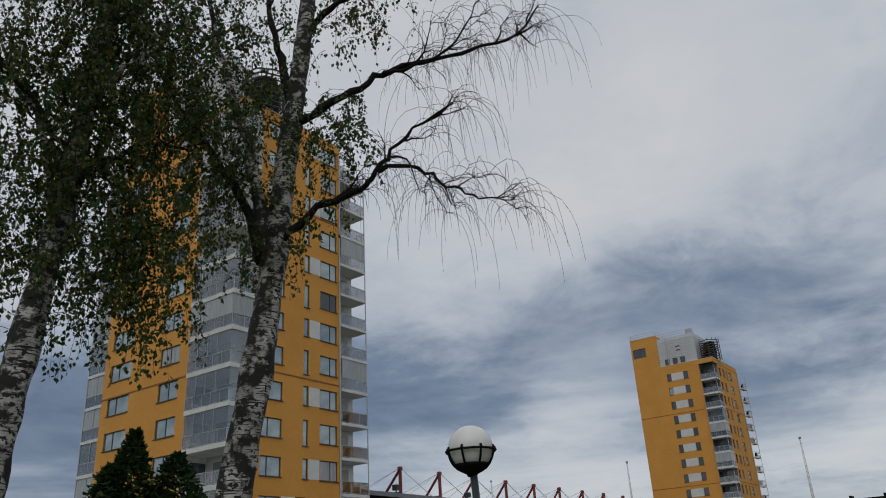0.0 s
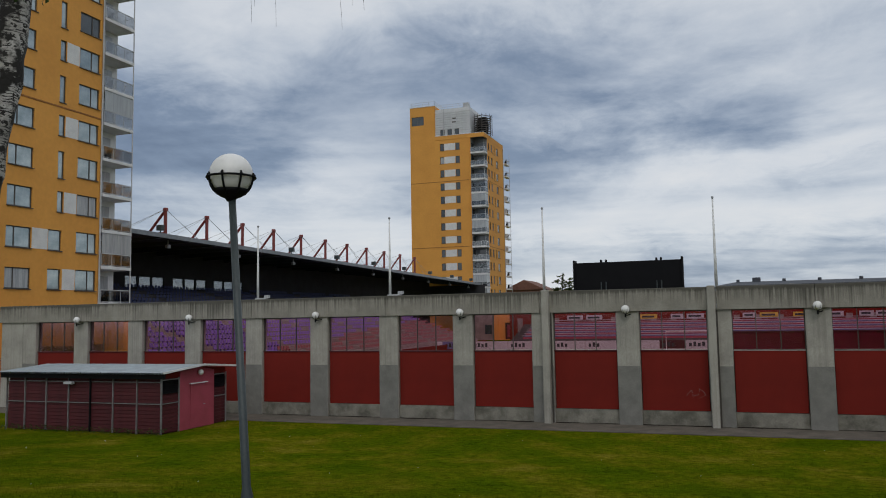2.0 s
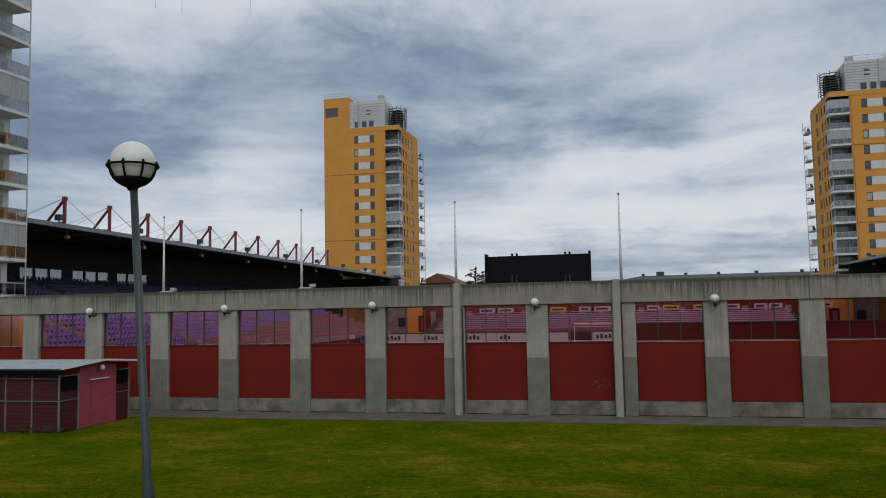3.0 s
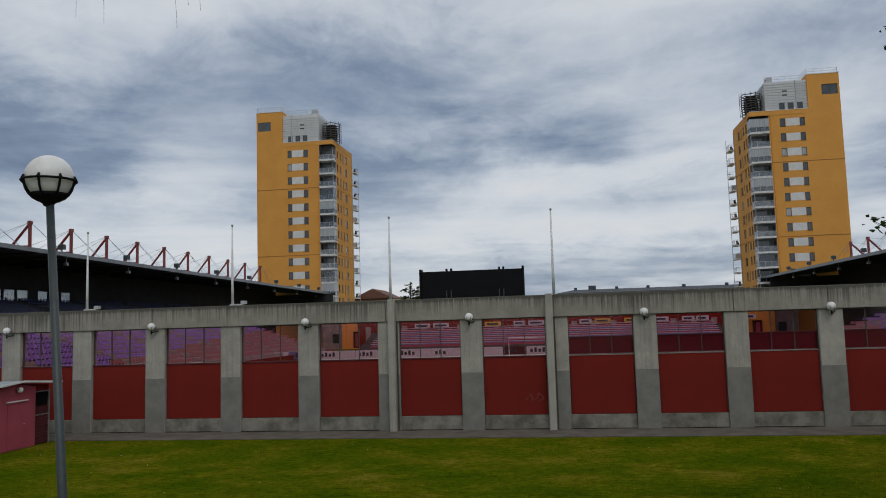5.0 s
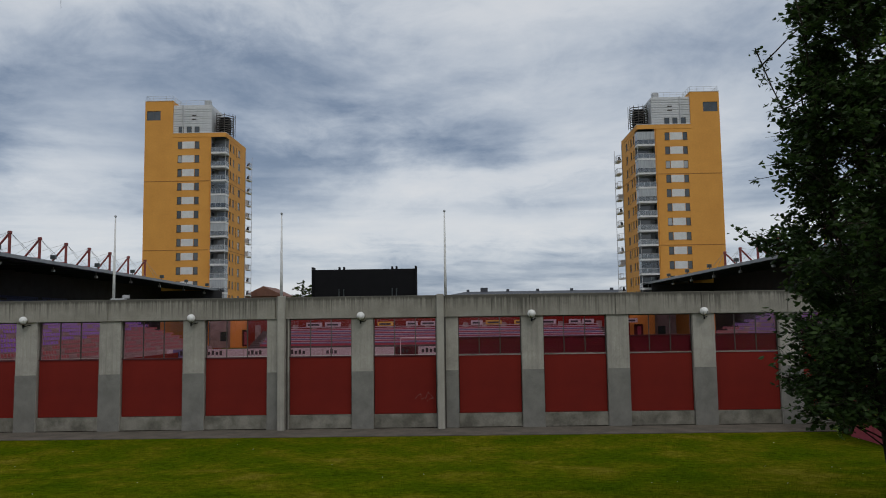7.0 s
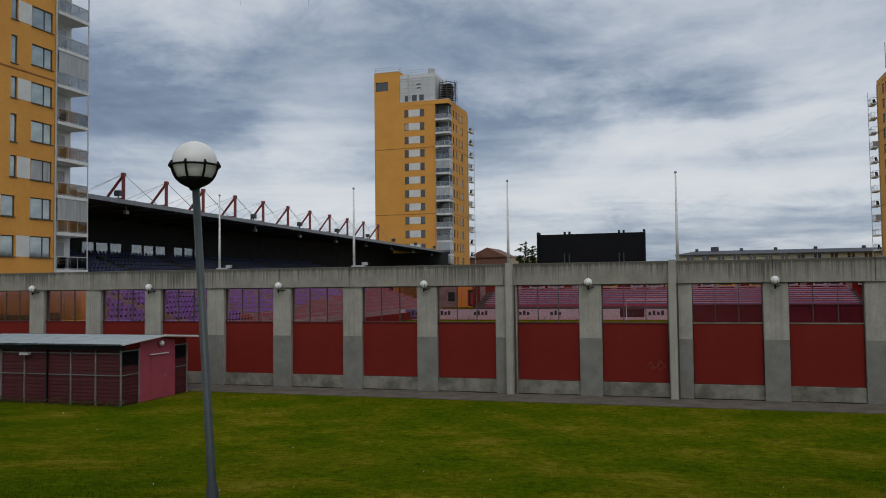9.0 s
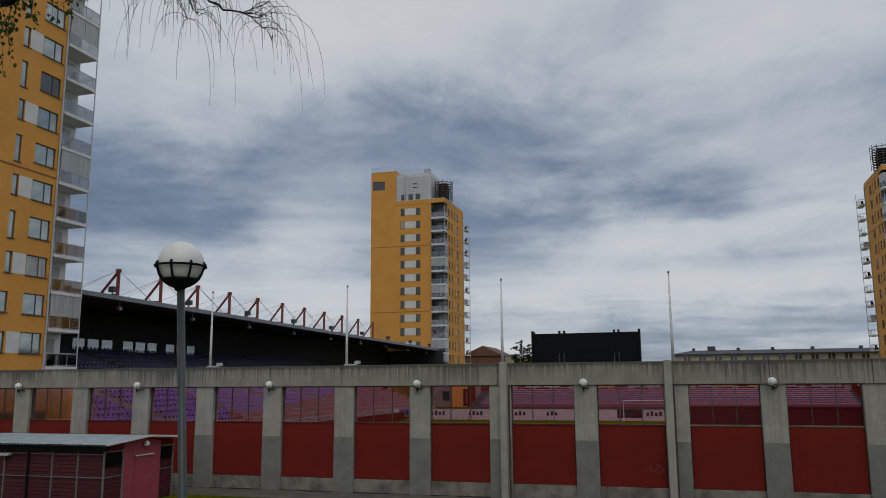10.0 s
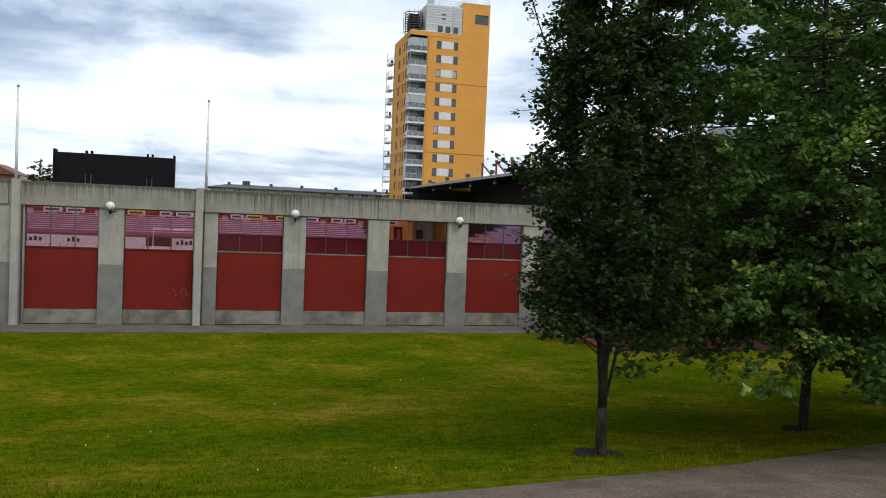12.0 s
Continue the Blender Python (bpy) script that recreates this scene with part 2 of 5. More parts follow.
M["mast"] = material("red_brown_mast_paint", (0.26, 0.05, 0.045), 0.5, (0.18, 0.035, 0.03), 3.0)
M["pale_pole"] = material("white_flagpole", (0.8, 0.8, 0.78), 0.4)
M["globe"] = material("opal_globe", (0.78, 0.775, 0.75), 0.3, (0.73, 0.72, 0.69), 2.0, fine_scale=14, grain=(0.96, 1.02), spec=0.4)
M["roof_blue"] = material("pale_blue_sheet_roof", (0.33, 0.39, 0.42), 0.45, (0.27, 0.32, 0.35), 1.5, metal=0.2)
M["seat_purple"] = material("purple_seat", (0.18, 0.085, 0.42), 0.45, vary=0.25)
M["seat_red"] = material("red_seat", (0.30, 0.05, 0.05), 0.45, vary=0.15)
# blue seats, their colour deepened for the shade under the roof
M["seat_blue"] = material("shaded_blue_seat", (0.012, 0.022, 0.10), 0.5, vary=0.2)
M["terrace"] = material("terrace_concrete", (0.32, 0.275, 0.24), 0.85, (0.22, 0.185, 0.16), 1.0)
# terrace concrete darkened to carry the shade under the stand roof
M["shaded_tier"] = material("shaded_tier_concrete", (0.10, 0.09, 0.085), 0.9, (0.06, 0.055, 0.05), 1.0)
M["asphalt"] = material("pale_asphalt", (0.14, 0.12, 0.095), 0.9, (0.085, 0.073, 0.057), 1.2, bump=0.4, fine_scale=60)
M["gravel"] = material("stone_dust_path", (0.18, 0.138, 0.108), 0.95, (0.115, 0.088, 0.068), 1.6, bump=0.7, fine_scale=30, grain=(0.6, 1.25), spec=0.1)
M["soil"] = material("dark_soil", (0.024, 0.019, 0.014), 0.95, bump=0.6, fine_scale=20, spec=0.1)
M["oak_bark"] = material("grey_brown_bark", (0.06, 0.05, 0.036), 0.9, (0.018, 0.015, 0.012), 12.0, (1, 1, 0.3), bump=1.0, fine_scale=45, grain=(0.5, 1.3), spec=0.1)
M["twig"] = material("dark_twig", (0.017, 0.014, 0.012), 0.85, (0.009, 0.008, 0.007), 8.0, bump=0.4, spec=0.2)
M["roof_dark"] = material("dark_felt_roof", (0.07, 0.078, 0.095), 0.8)
M["cream"] = material("cream_render", (0.5, 0.44, 0.33), 0.8)
M["brick"] = material("brown_red_brick", (0.19, 0.09, 0.065), 0.85, scale=1.0)
M["sign_white"] = material("white_sign", (0.58, 0.58, 0.58), 0.5)
M["sign_dark"] = material("dark_sign_lettering", (0.03, 0.03, 0.035), 0.5)
M["sign_yellow"] = material("yellow_sign", (0.7, 0.5, 0.04), 0.5)
M["infill"] = material("red_glazing_film", (0.17, 0.026, 0.036), 0.35, (0.14, 0.022, 0.03), 1.0, spec=0.4)
M["blue_box"] = material("blue_grey_paint", (0.16, 0.16, 0.32), 0.6)
M["glass_dark"] = material("dark_window_glass", (0.05, 0.062, 0.07), 0.06, (0.03, 0.04, 0.045), 0.8, spec=0.9)
M["glass_teal"] = material("teal_window_glass", (0.46, 0.52, 0.52), 0.05, (0.24, 0.30, 0.31), 0.6, metal=0.6, spec=0.9)
M["curtain"] = material("pale_curtained_glass", (0.42, 0.44, 0.45), 0.15, (0.3, 0.32, 0.33), 1.5, (4, 4, 0.3), spec=0.7)
M["glass_red"] = glass_material("red_tinted_pane", (0.925, 0.73, 0.80), 0.0, 0.08)
M["glass_clear"] = glass_material("clear_railing_pane", (0.72, 0.76, 0.77), 0.10, 0.05)
M["glass_pale"] = glass_material("pale_balcony_glazing", (0.90, 0.92, 0.93), 0.03, 0.04)
M["leaf_oak"] = leaf_material("oak_leaf", [(0.02, 0.042, 0.012), (0.029, 0.056, 0.015), (0.04, 0.075, 0.018), (0.06, 0.105, 0.026)])
M["leaf_linden"] = leaf_material("linden_leaf", [(0.045, 0.092, 0.02), (0.062, 0.124, 0.025), (0.085, 0.165, 0.03), (0.125, 0.215, 0.042)])
M["leaf_young"] = leaf_material("young_linden_leaf", [(0.08, 0.16, 0.022), (0.13, 0.23, 0.03), (0.20, 0.30, 0.05), (0.34, 0.42, 0.09)])
M["leaf_birch"] = leaf_material("birch_leaf", [(0.03, 0.062, 0.016), (0.045, 0.084, 0.021), (0.062, 0.104, 0.026), (0.15, 0.12, 0.025)])
M["leaf_bush"] = leaf_material("bush_leaf", [(0.012, 0.03, 0.01), (0.022, 0.05, 0.016), (0.036, 0.072, 0.022)])


def grass_material(name, blades):
    m = bpy.data.materials.new(name)
    m.use_nodes = True
    n, l = m.node_tree.nodes, m.node_tree.links
    b = n["Principled BSDF"]
    b.inputs["Roughness"].default_value = 0.85
    b.inputs["Specular IOR Level"].default_value = 0.0
    geo = n.new("ShaderNodeNewGeometry")
    broad = n.new("ShaderNodeTexNoise")
    broad.inputs["Scale"].default_value, broad.inputs["Detail"].default_value, broad.inputs["Roughness"].default_value = 0.34, 6.0, 0.66
    l.new(geo.outputs["Position"], broad.inputs["Vector"])
    r1 = ramp_of(n, [(0.34, (0.044, 0.074, 0.002)), (0.46, (0.063, 0.088, 0.0025)), (0.57, (0.098, 0.102, 0.005)), (0.70, (0.165, 0.138, 0.016))])
    l.new(broad.outputs[0], r1.inputs[0])
    grain = n.new("ShaderNodeTexNoise")
    grain.inputs["Scale"].default_value, grain.inputs["Detail"].default_value, grain.inputs["Roughness"].default_value = 4.5, 9.0, 0.75
    l.new(geo.outputs["Position"], grain.inputs["Vector"])
    r2 = ramp_of(n, [(0.1, (0.9, 0.95, 0.9)), (0.9, (1.75, 1.7, 1.75))] if blades else [(0.34, (0.45, 0.47, 0.45)), (0.66, (1.5, 1.48, 1.5))])
    l.new(geo.outputs["Random Per Island"] if blades else grain.outputs[0], r2.inputs[0])
    mx = n.new("ShaderNodeMix")
    mx.data_type, mx.blend_type = "RGBA", "MULTIPLY"
    mx.inputs["Factor"].default_value = 1.0
    l.new(r1.outputs[0], mx.inputs[6])
    l.new(r2.outputs[0], mx.inputs[7])
    l.new(mx.outputs[2], b.inputs["Base Color"])
    if not blades:
        bp = n.new("ShaderNodeBump")
        bp.inputs["Strength"].default_value, bp.inputs["Distance"].default_value = 0.8, 0.05
        l.new(grain.outputs[0], bp.inputs["Height"])
        l.new(bp.outputs[0], b.inputs["Normal"])
    return m


M["grass"] = grass_material("lawn", False)
M["blade"] = grass_material("grass_blade", True)


def birch_bark():
    """White bark with dark lenticels across and black furrows low on the trunk."""
    m = material("birch_bark", (0.55, 0.53, 0.50), 0.85, (0.30, 0.285, 0.26), 3.0, bump=0.6, fine_scale=30)
    n, l = m.node_tree.nodes, m.node_tree.links
    b = n["Principled BSDF"]
    src = b.inputs["Base Color"].links[0].from_socket
    tc = n.new("ShaderNodeTexCoord")
    fac = None
    for scl, stretch, lo, hi in ((1.0, (5.0, 5.0, 60.0), 0.54, 0.585), (1.0, (4.2, 4.2, 4.6), 0.45, 0.53), (1.0, (13.0, 13.0, 19.0), 0.53, 0.57)):
        mp = n.new("ShaderNodeMapping")
        mp.inputs["Scale"].default_value = stretch
        l.new(tc.outputs["Object"], mp.inputs[0])
        t = n.new("ShaderNodeTexNoise")
        t.inputs["Scale"].default_value, t.inputs["Detail"].default_value, t.inputs["Roughness"].default_value = scl, 5.0, 0.6
        l.new(mp.outputs[0], t.inputs["Vector"])
        r = ramp_of(n, [(lo, (0, 0, 0)), (hi, (1, 1, 1))])
        l.new(t.outputs[0], r.inputs[0])
        if fac is None:
            fac = r.outputs[0]
        else:
            mxx = n.new("ShaderNodeMath")
            mxx.operation = "MAXIMUM"
            l.new(fac, mxx.inputs[0])
            l.new(r.outputs[0], mxx.inputs[1])
            fac = mxx.outputs[0]
    mx = n.new("ShaderNodeMix")
    mx.data_type = "RGBA"
    l.new(fac, mx.inputs[0])
    l.new(src, mx.inputs[6])
    mx.inputs[7].default_value = (0.014, 0.012, 0.010, 1)
    l.new(mx.outputs[2], b.inputs["Base Color"])
    return m


M["birch"] = birch_bark()

# ---- mesh helpers ----


def mesh_of(name, verts, faces, mat, smooth=False):
    me = bpy.data.meshes.new(name)
    me.from_pydata([tuple(v) for v in verts], [], faces)
    me.materials.append(mat)
    if smooth:
        me.polygons.foreach_set("use_smooth", [True] * len(me.polygons))
    me.update()
    return me


class Build:
    """Collects boxes, tubes and sheets into one mesh."""

    def __init__(self):
        self.v, self.f = [], []

    def add(self, verts, faces):
        k = len(self.v)
        self.v += [tuple(p) for p in verts]
        self.f += [tuple(i + k for i in q) for q in faces]
        return self

    def box(self, x0, x1, y0, y1, z0, z1, bevel=0.0):
        x0, x1 = min(x0, x1), max(x0, x1)
        y0, y1 = min(y0, y1), max(y0, y1)
        c = bevel
        if c <= 0:
            v = [(x, y, z) for z in (z0, z1) for y in (y0, y1) for x in (x0, x1)]
            return self.add(v, [(0, 2, 3, 1), (4, 5, 7, 6), (0, 1, 5, 4), (2, 6, 7, 3), (0, 4, 6, 2), (1, 3, 7, 5)])
        # upright edges chamfered, and the top rim
        ring = [(x0 + c, y0), (x1 - c, y0), (x1, y0 + c), (x1, y1 - c), (x1 - c, y1), (x0 + c, y1), (x0, y1 - c), (x0, y0 + c)]
        mx, my = (x0 + x1) / 2, (y0 + y1) / 2
        top = [(x - math.copysign(min(c, abs(x - mx)), x - mx), y - math.copysign(min(c, abs(y - my)), y - my)) for x, y in ring]
        v = [(x, y, z0) for x, y in ring] + [(x, y, z1 - c) for x, y in ring] + [(x, y, z1) for x, y in top]
        f = [tuple(range(7, -1, -1)), tuple(range(16, 24))]
        for k in (0, 8):
            f += [(k + i, k + (i + 1) % 8, k + 8 + (i + 1) % 8, k + 8 + i) for i in range(8)]
        return self.add(v, f)

    def tube(self, pts, radii, sides=8, caps=True):
        pts = [Vector(p) for p in pts]
        if isinstance(radii, (int, float)):
            radii = [radii] * len(pts)
        k = len(self.v)
        side = None
        for i, p in enumerate(pts):
            d = (pts[min(i + 1, len(pts) - 1)] - pts[max(i - 1, 0)])
            d = d.normalized() if d.length > 1e-9 else Vector((0, 0, 1))
            if side is None:
                side = d.orthogonal().normalized()
            else:
                side = side - d * side.dot(d)
                side = side.normalized() if side.length > 1e-6 else d.orthogonal().normalized()
            other = d.cross(side)
            for s in range(sides):
                a = 2 * math.pi * s / sides
                self.v.append(tuple(p + (side * math.cos(a) + other * math.sin(a)) * radii[i]))
        for i in range(len(pts) - 1):
            for s in range(sides):
                a, b = k + i * sides + s, k + i * sides + (s + 1) % sides
                self.f.append((a, b, b + sides, a + sides))
        if caps:
            self.f.append(tuple(k + s for s in range(sides - 1, -1, -1)))
            e = k + (len(pts) - 1) * sides
            self.f.append(tuple(e + s for s in range(sides)))
        return self

    def lathe(self, cx, cy, profile, sides=20):
        """profile: (radius, z) from bottom to top."""
        k = len(self.v)
        for r, z in profile:
            for s in range(sides):
                a = 2 * math.pi * s / sides
                self.v.append((cx + r * math.cos(a), cy + r * math.sin(a), z))
        for i in range(len(profile) - 1):
            for s in range(sides):
                a, b = k + i * sides + s, k + i * sides + (s + 1) % sides
                self.f.append((a, b, b + sides, a + sides))
        self.f.append(tuple(k + s for s in range(sides - 1, -1, -1)))
        e = k + (len(profile) - 1) * sides
        self.f.append(tuple(e + s for s in range(sides)))
        return self

    def sheet(self, us, vs, point):
        k = len(self.v)
        self.v += [tuple(point(u, v)) for v in vs for u in us]
        n = len(us)
        self.f += [(k + j * n + i, k + j * n + i + 1, k + (j + 1) * n + i + 1, k + (j + 1) * n + i) for j in range(len(vs) - 1) for i in range(n - 1)]
        return self

    def holed(self, u0, u1, z0, z1, holes, place, depth):
        """An upright wall face with openings that go back by depth. place(u, z, d): the world point, d metres behind the face."""
        us = sorted({u0, u1, *(h[0] for h in holes), *(h[1] for h in holes)})
        zs = sorted({z0, z1, *(h[2] for h in holes), *(h[3] for h in holes)})
        for a, b in zip(us, us[1:]):
            for c, d in zip(zs, zs[1:]):
                mu, mz = (a + b) / 2, (c + d) / 2
                if any(h[0] < mu < h[1] and h[2] < mz < h[3] for h in holes):
                    continue
                self.add([place(a, c, 0), place(b, c, 0), place(b, d, 0), place(a, d, 0)], [(0, 1, 2, 3)])
        for a, b, c, d in holes:
            front = [place(a, c, 0), place(b, c, 0), place(b, d, 0), place(a, d, 0)]
            back = [place(a, c, depth), place(b, c, depth), place(b, d, depth), place(a, d, depth)]
            self.add(front + back, [(i, (i + 1) % 4, 4 + (i + 1) % 4, 4 + i) for i in range(4)])
        return self

    def weld(self):
        """Joins points that lie on one another."""
        seen, where = {}, []
        for p in self.v:
            where.append(seen.setdefault(tuple(round(q, 4) for q in p), len(seen)))
        self.v = list(seen)
        self.f = [tuple(where[i] for i in q) for q in self.f]
        return self

    def mesh(self, name, mat, smooth=False):
        return mesh_of(name, self.v, self.f, mat, smooth)


def thing(name, label, category, at=(0, 0, 0), kind="", group=""):
    ob = new(name)
    ob.location = at
    ob.empty_display_size = 0.2
    return tagged(ob, label, category, group, kind)


def part(name, build, mat, parent, label="", smooth=False, at=None):
    """One mesh object under a thing or a part. build: a Build, or a mesh that several pieces share."""
    me = build.mesh(name, mat, smooth) if isinstance(build, Build) else build
    ob = new(name, me)
    ob.parent = parent
    if at is not None:
        ob.matrix_basis = at if isinstance(at, Matrix) else Matrix.Translation(at)
    if label:
        ob["label"] = label
    return ob


def single(name, build, mat, label, category, kind="", smooth=False, group=""):
    ob = new(name, build.mesh(name, mat, smooth))
    return tagged(ob, label, category, group, kind)


# ---- ground ----


def ground_z(x, y):
    """Flat by the stadium wall, rising towards the path under the trees."""
    steps = ((-8.0, 0.0), (-15.0, 0.38), (-20.0, 0.95), (-24.0, 1.5), (-28.0, 2.15), (-34.0, 2.95), (-44.0, 3.3), (-70.0, 3.5))
    if y >= -8.0:
        z = 0.0
    elif y <= -70.0:
        z = 3.5
    else:
        for (ya, za), (yb, zb) in zip(steps, steps[1:]):
            if yb <= y <= ya:
                k = (ya - y) / (ya - yb)
                z = za + (zb - za) * k
                break
    fade = 1.0 if abs(x) < 70 else max(0.0, 1 - (abs(x) - 70) / 60)
    return z * fade


def soft_ground(x, y):
    return (ground_z(x, y + 1.5) + ground_z(x, y) + ground_z(x, y - 1.5)) / 3 + 0.03 * noise.noise((x * 0.25, y * 0.25, 0.3)) * (1 if -70 < y < -4 else 0)


def spread(lo, hi, near_lo, near_hi, step):
    far = [1.0, 3.0, 8.0, 20.0, 60.0, 180.0, 500.0, 1400.0]
    mid = [near_lo + step * i for i in range(int((near_hi - near_lo) / step) + 1)]
    return sorted([near_lo - d for d in far if near_lo - d > lo] + mid + [mid[-1] + d for d in far if mid[-1] + d < hi])


gx = spread(-1700, 1700, -48, 48, 1.0)
gy = spread(-1700, 1700, -48, 2, 1.0)
single("ground", Build().sheet(gx, gy, lambda x, y: (x, y, soft_ground(x, y))), M["grass"], "mown green lawn with yellowed dry patches, sloping gently", "ground", "structure", smooth=True)

single("forecourt", Build().box(-39.8, 43, 0.6, 11.9, -0.08, 0.02), M["asphalt"], "grey asphalt yard inside the stadium wall", "paving", "structure")
single("pavement", Build().box(-46, 46, -2.35, 0.3, -0.1, 0.025), M["asphalt"], "narrow grey asphalt strip along the foot of the wall", "pavement", "structure")


def path_edge(x):
    return -26.4 + 0.10 * (x - 8.0) + 0.017 * max(0.0, x - 9.0) ** 2 + 0.07 * noise.noise((x * 1.3, 4.0, 0.0)) + 0.04 * noise.noise((x * 5.0, 1.0, 0.0))


pathway = Build()
pathway.sheet([i * 0.2 for i in range(-100, 200)], [0, 0.12, 1.0, 2.0, 3.0, 3.6], lambda x, d: (x, path_edge(x) - d, soft_ground(x, path_edge(x) - d) + (0.02 if 0 < d < 3.6 else -0.06)))
single("footpath", pathway, M["gravel"], "grey-brown stone dust footpath curving under the trees", "path", "structure", smooth=True)

# ---- the stadium's south wall ----
BAY, PILLAR = 3.6, 0.93
BASE_TOP, SILL, HEAD, TOP = 0.6, 3.06, 4.66, 5.58
FIRST, LAST = -8, 9

wall = thing("wall_south", "long concrete stadium wall with red panels and tinted windows", "wall", kind="structure")
pillar_mesh = Build().box(0, PILLAR, -0.16, 0.3, 0.0, HEAD, 0.02).mesh("pillar", M["concrete"])
panel_mesh = Build().box(0.03, BAY - PILLAR - 0.03, 0.0, 0.16, BASE_TOP + 0.02, SILL - 0.055, 0.006).mesh("red_panel", M["red"])
backing_mesh = Build().box(0.002, BAY - PILLAR - 0.002, 0.165, 0.2, BASE_TOP, SILL - 0.05).mesh("panel_backing", M["frame"])
plinth_mesh = Build().box(0, BAY - PILLAR, -0.05, 0.2, 0.0, BASE_TOP, 0.015).mesh("plinth", M["plinth"])
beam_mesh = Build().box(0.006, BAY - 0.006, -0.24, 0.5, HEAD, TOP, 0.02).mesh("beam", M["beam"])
patch_mesh = Build().box(0.004, PILLAR - 0.004, -0.166, -0.161, 0.02, 2.41).mesh("painted_patch", M["patch"])
pane_w = (BAY - PILLAR) / 3
pane_mesh = Build().box(0.02, pane_w - 0.02, 0.07, 0.078, SILL + 0.03, HEAD - 0.02).mesh("pane", M["glass_red"])
mullion_mesh = Build().box(-0.018, 0.018, 0.05, 0.11, SILL, HEAD).mesh("mullion", M["frame"])
jamb_mesh = Build().box(0.0, 0.035, 0.03, 0.12, SILL, HEAD).mesh("jamb", M["frame"])
sill_mesh = Build().box(0, BAY - PILLAR, -0.03, 0.16, SILL - 0.05, SILL).mesh("sill", M["red_dark"])
pale_sill_mesh = Build().box(0, BAY - PILLAR, -0.03, 0.16, SILL - 0.03, SILL + 0.005).mesh("sill", M["plinth"])
infill_mesh = Build().box(0.02, BAY - PILLAR - 0.02, 0.09, 0.1, SILL + 0.01, SILL + 0.72).mesh("infill", M["infill"])
head_mesh = Build().box(0, BAY - PILLAR, 0.04, 0.12, HEAD - 0.05, HEAD).mesh("window_head", M["frame"])
for k in range(FIRST, LAST + 1):
    x = k * BAY
    pillar = part("pillar", pillar_mesh, None, wall, at=(x - PILLAR, 0, 0))
    part("painted_patch", patch_mesh, None, pillar, "darker grey paint over the foot of the pillar")
    if k == LAST:
        break
    part("red_panel", panel_mesh, None, wall, at=(x, 0, 0))
    part("panel_backing", backing_mesh, None, wall, at=(x, 0, 0))
    part("plinth", plinth_mesh, None, wall, at=(x, 0, 0))
    win = part("window_head", head_mesh, None, wall, at=(x, 0, 0))
    part("sill", pale_sill_mesh if k >= 2 else sill_mesh, None, wall, at=(x, 0, 0))
    for i in range(3):
        part("pane", pane_mesh, None, win, at=(i * pane_w, 0, 0)).visible_shadow = False
        if i:
            part("mullion", mullion_mesh, None, win, at=(i * pane_w, 0, 0))
    for u in (0.002, BAY - PILLAR - 0.037):
        part("jamb", jamb_mesh, None, win, at=(u, 0, 0))
    if k >= 2:
        part("infill", infill_mesh, None, win, "red film on the lower half of the glazing")
        part("window_rail", Build().box(0.02, BAY - PILLAR - 0.02, 0.05, 0.1, SILL + 0.69, SILL + 0.73), M["red_dark"], win)
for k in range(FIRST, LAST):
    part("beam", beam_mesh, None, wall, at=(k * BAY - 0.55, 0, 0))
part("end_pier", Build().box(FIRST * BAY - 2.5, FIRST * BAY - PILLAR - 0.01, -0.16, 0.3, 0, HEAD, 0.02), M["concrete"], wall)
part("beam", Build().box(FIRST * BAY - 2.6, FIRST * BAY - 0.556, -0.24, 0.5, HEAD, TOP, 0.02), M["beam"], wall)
fin_mesh = Build().box(0, 0.30, -0.50, -0.161, 0.0, TOP + 0.04, 0.02).mesh("buttress", M["concrete"])
strip_mesh = Build().box(0.30, 0.37, -0.20, -0.168, 0.0, HEAD).mesh("drain_pipe", M["frame"])
for x in (-0.41, 6.31):
    part("buttress", fin_mesh, None, wall, "pale slim concrete buttress", at=(x, 0, 0))
    part("drain_pipe", strip_mesh, None, wall, "narrow dark upright strip beside the buttress", at=(x, 0, 0))
# scratched tag on one red panel, drawn as plain strokes
tag = Build()
for a, b, c, d in ((5.35, 1.22, 5.55, 1.45), (5.55, 1.45, 5.60, 1.15), (5.62, 1.2, 5.8, 1.25), (5.8, 1.25, 5.86, 1.5), (5.86, 1.5, 6.1, 1.25), (6.1, 1.25, 5.85, 1.12)):
    tag.tube([(a, -0.004, b), ((a + c) / 2 + 0.02, -0.004, (b + d) / 2 + 0.03), (c, -0.004, d)], 0.005, 4)
part("scribble", tag, M["terrace"], wall, "faint pale scribble on a red panel")

# globe lamps on every second pillar


def wall_lamp(x, y, z, face=-1):
    lamp = thing("wall_lamp", "white globe lamp on a black bracket on the concrete pillar", "lamp", (x, y, z), group="wall lamps")
    r = 0.172
    part("globe", Build().lathe(0, 0, [(r * math.sin(math.pi * i / 12) + 0.001, -r * math.cos(math.pi * i / 12)) for i in range(13)], 20), M["globe"], lamp, smooth=True)
    cage = Build()
    for i in range(6):
        a = math.pi * 2 * i / 6
        cage.tube([((r + 0.01) * math.cos(a) * math.cos(e), (r + 0.01) * math.sin(a) * math.cos(e), -(r + 0.01) * math.sin(e)) for e in (0, 0.5, 1.0, 1.5)], 0.008, 4)
    part("cage", cage, M["black"], lamp, "thin black wire cage")
    br = Build().tube([(0.0, 0, -r), (0, 0, -r - 0.16)], 0.035, 8)
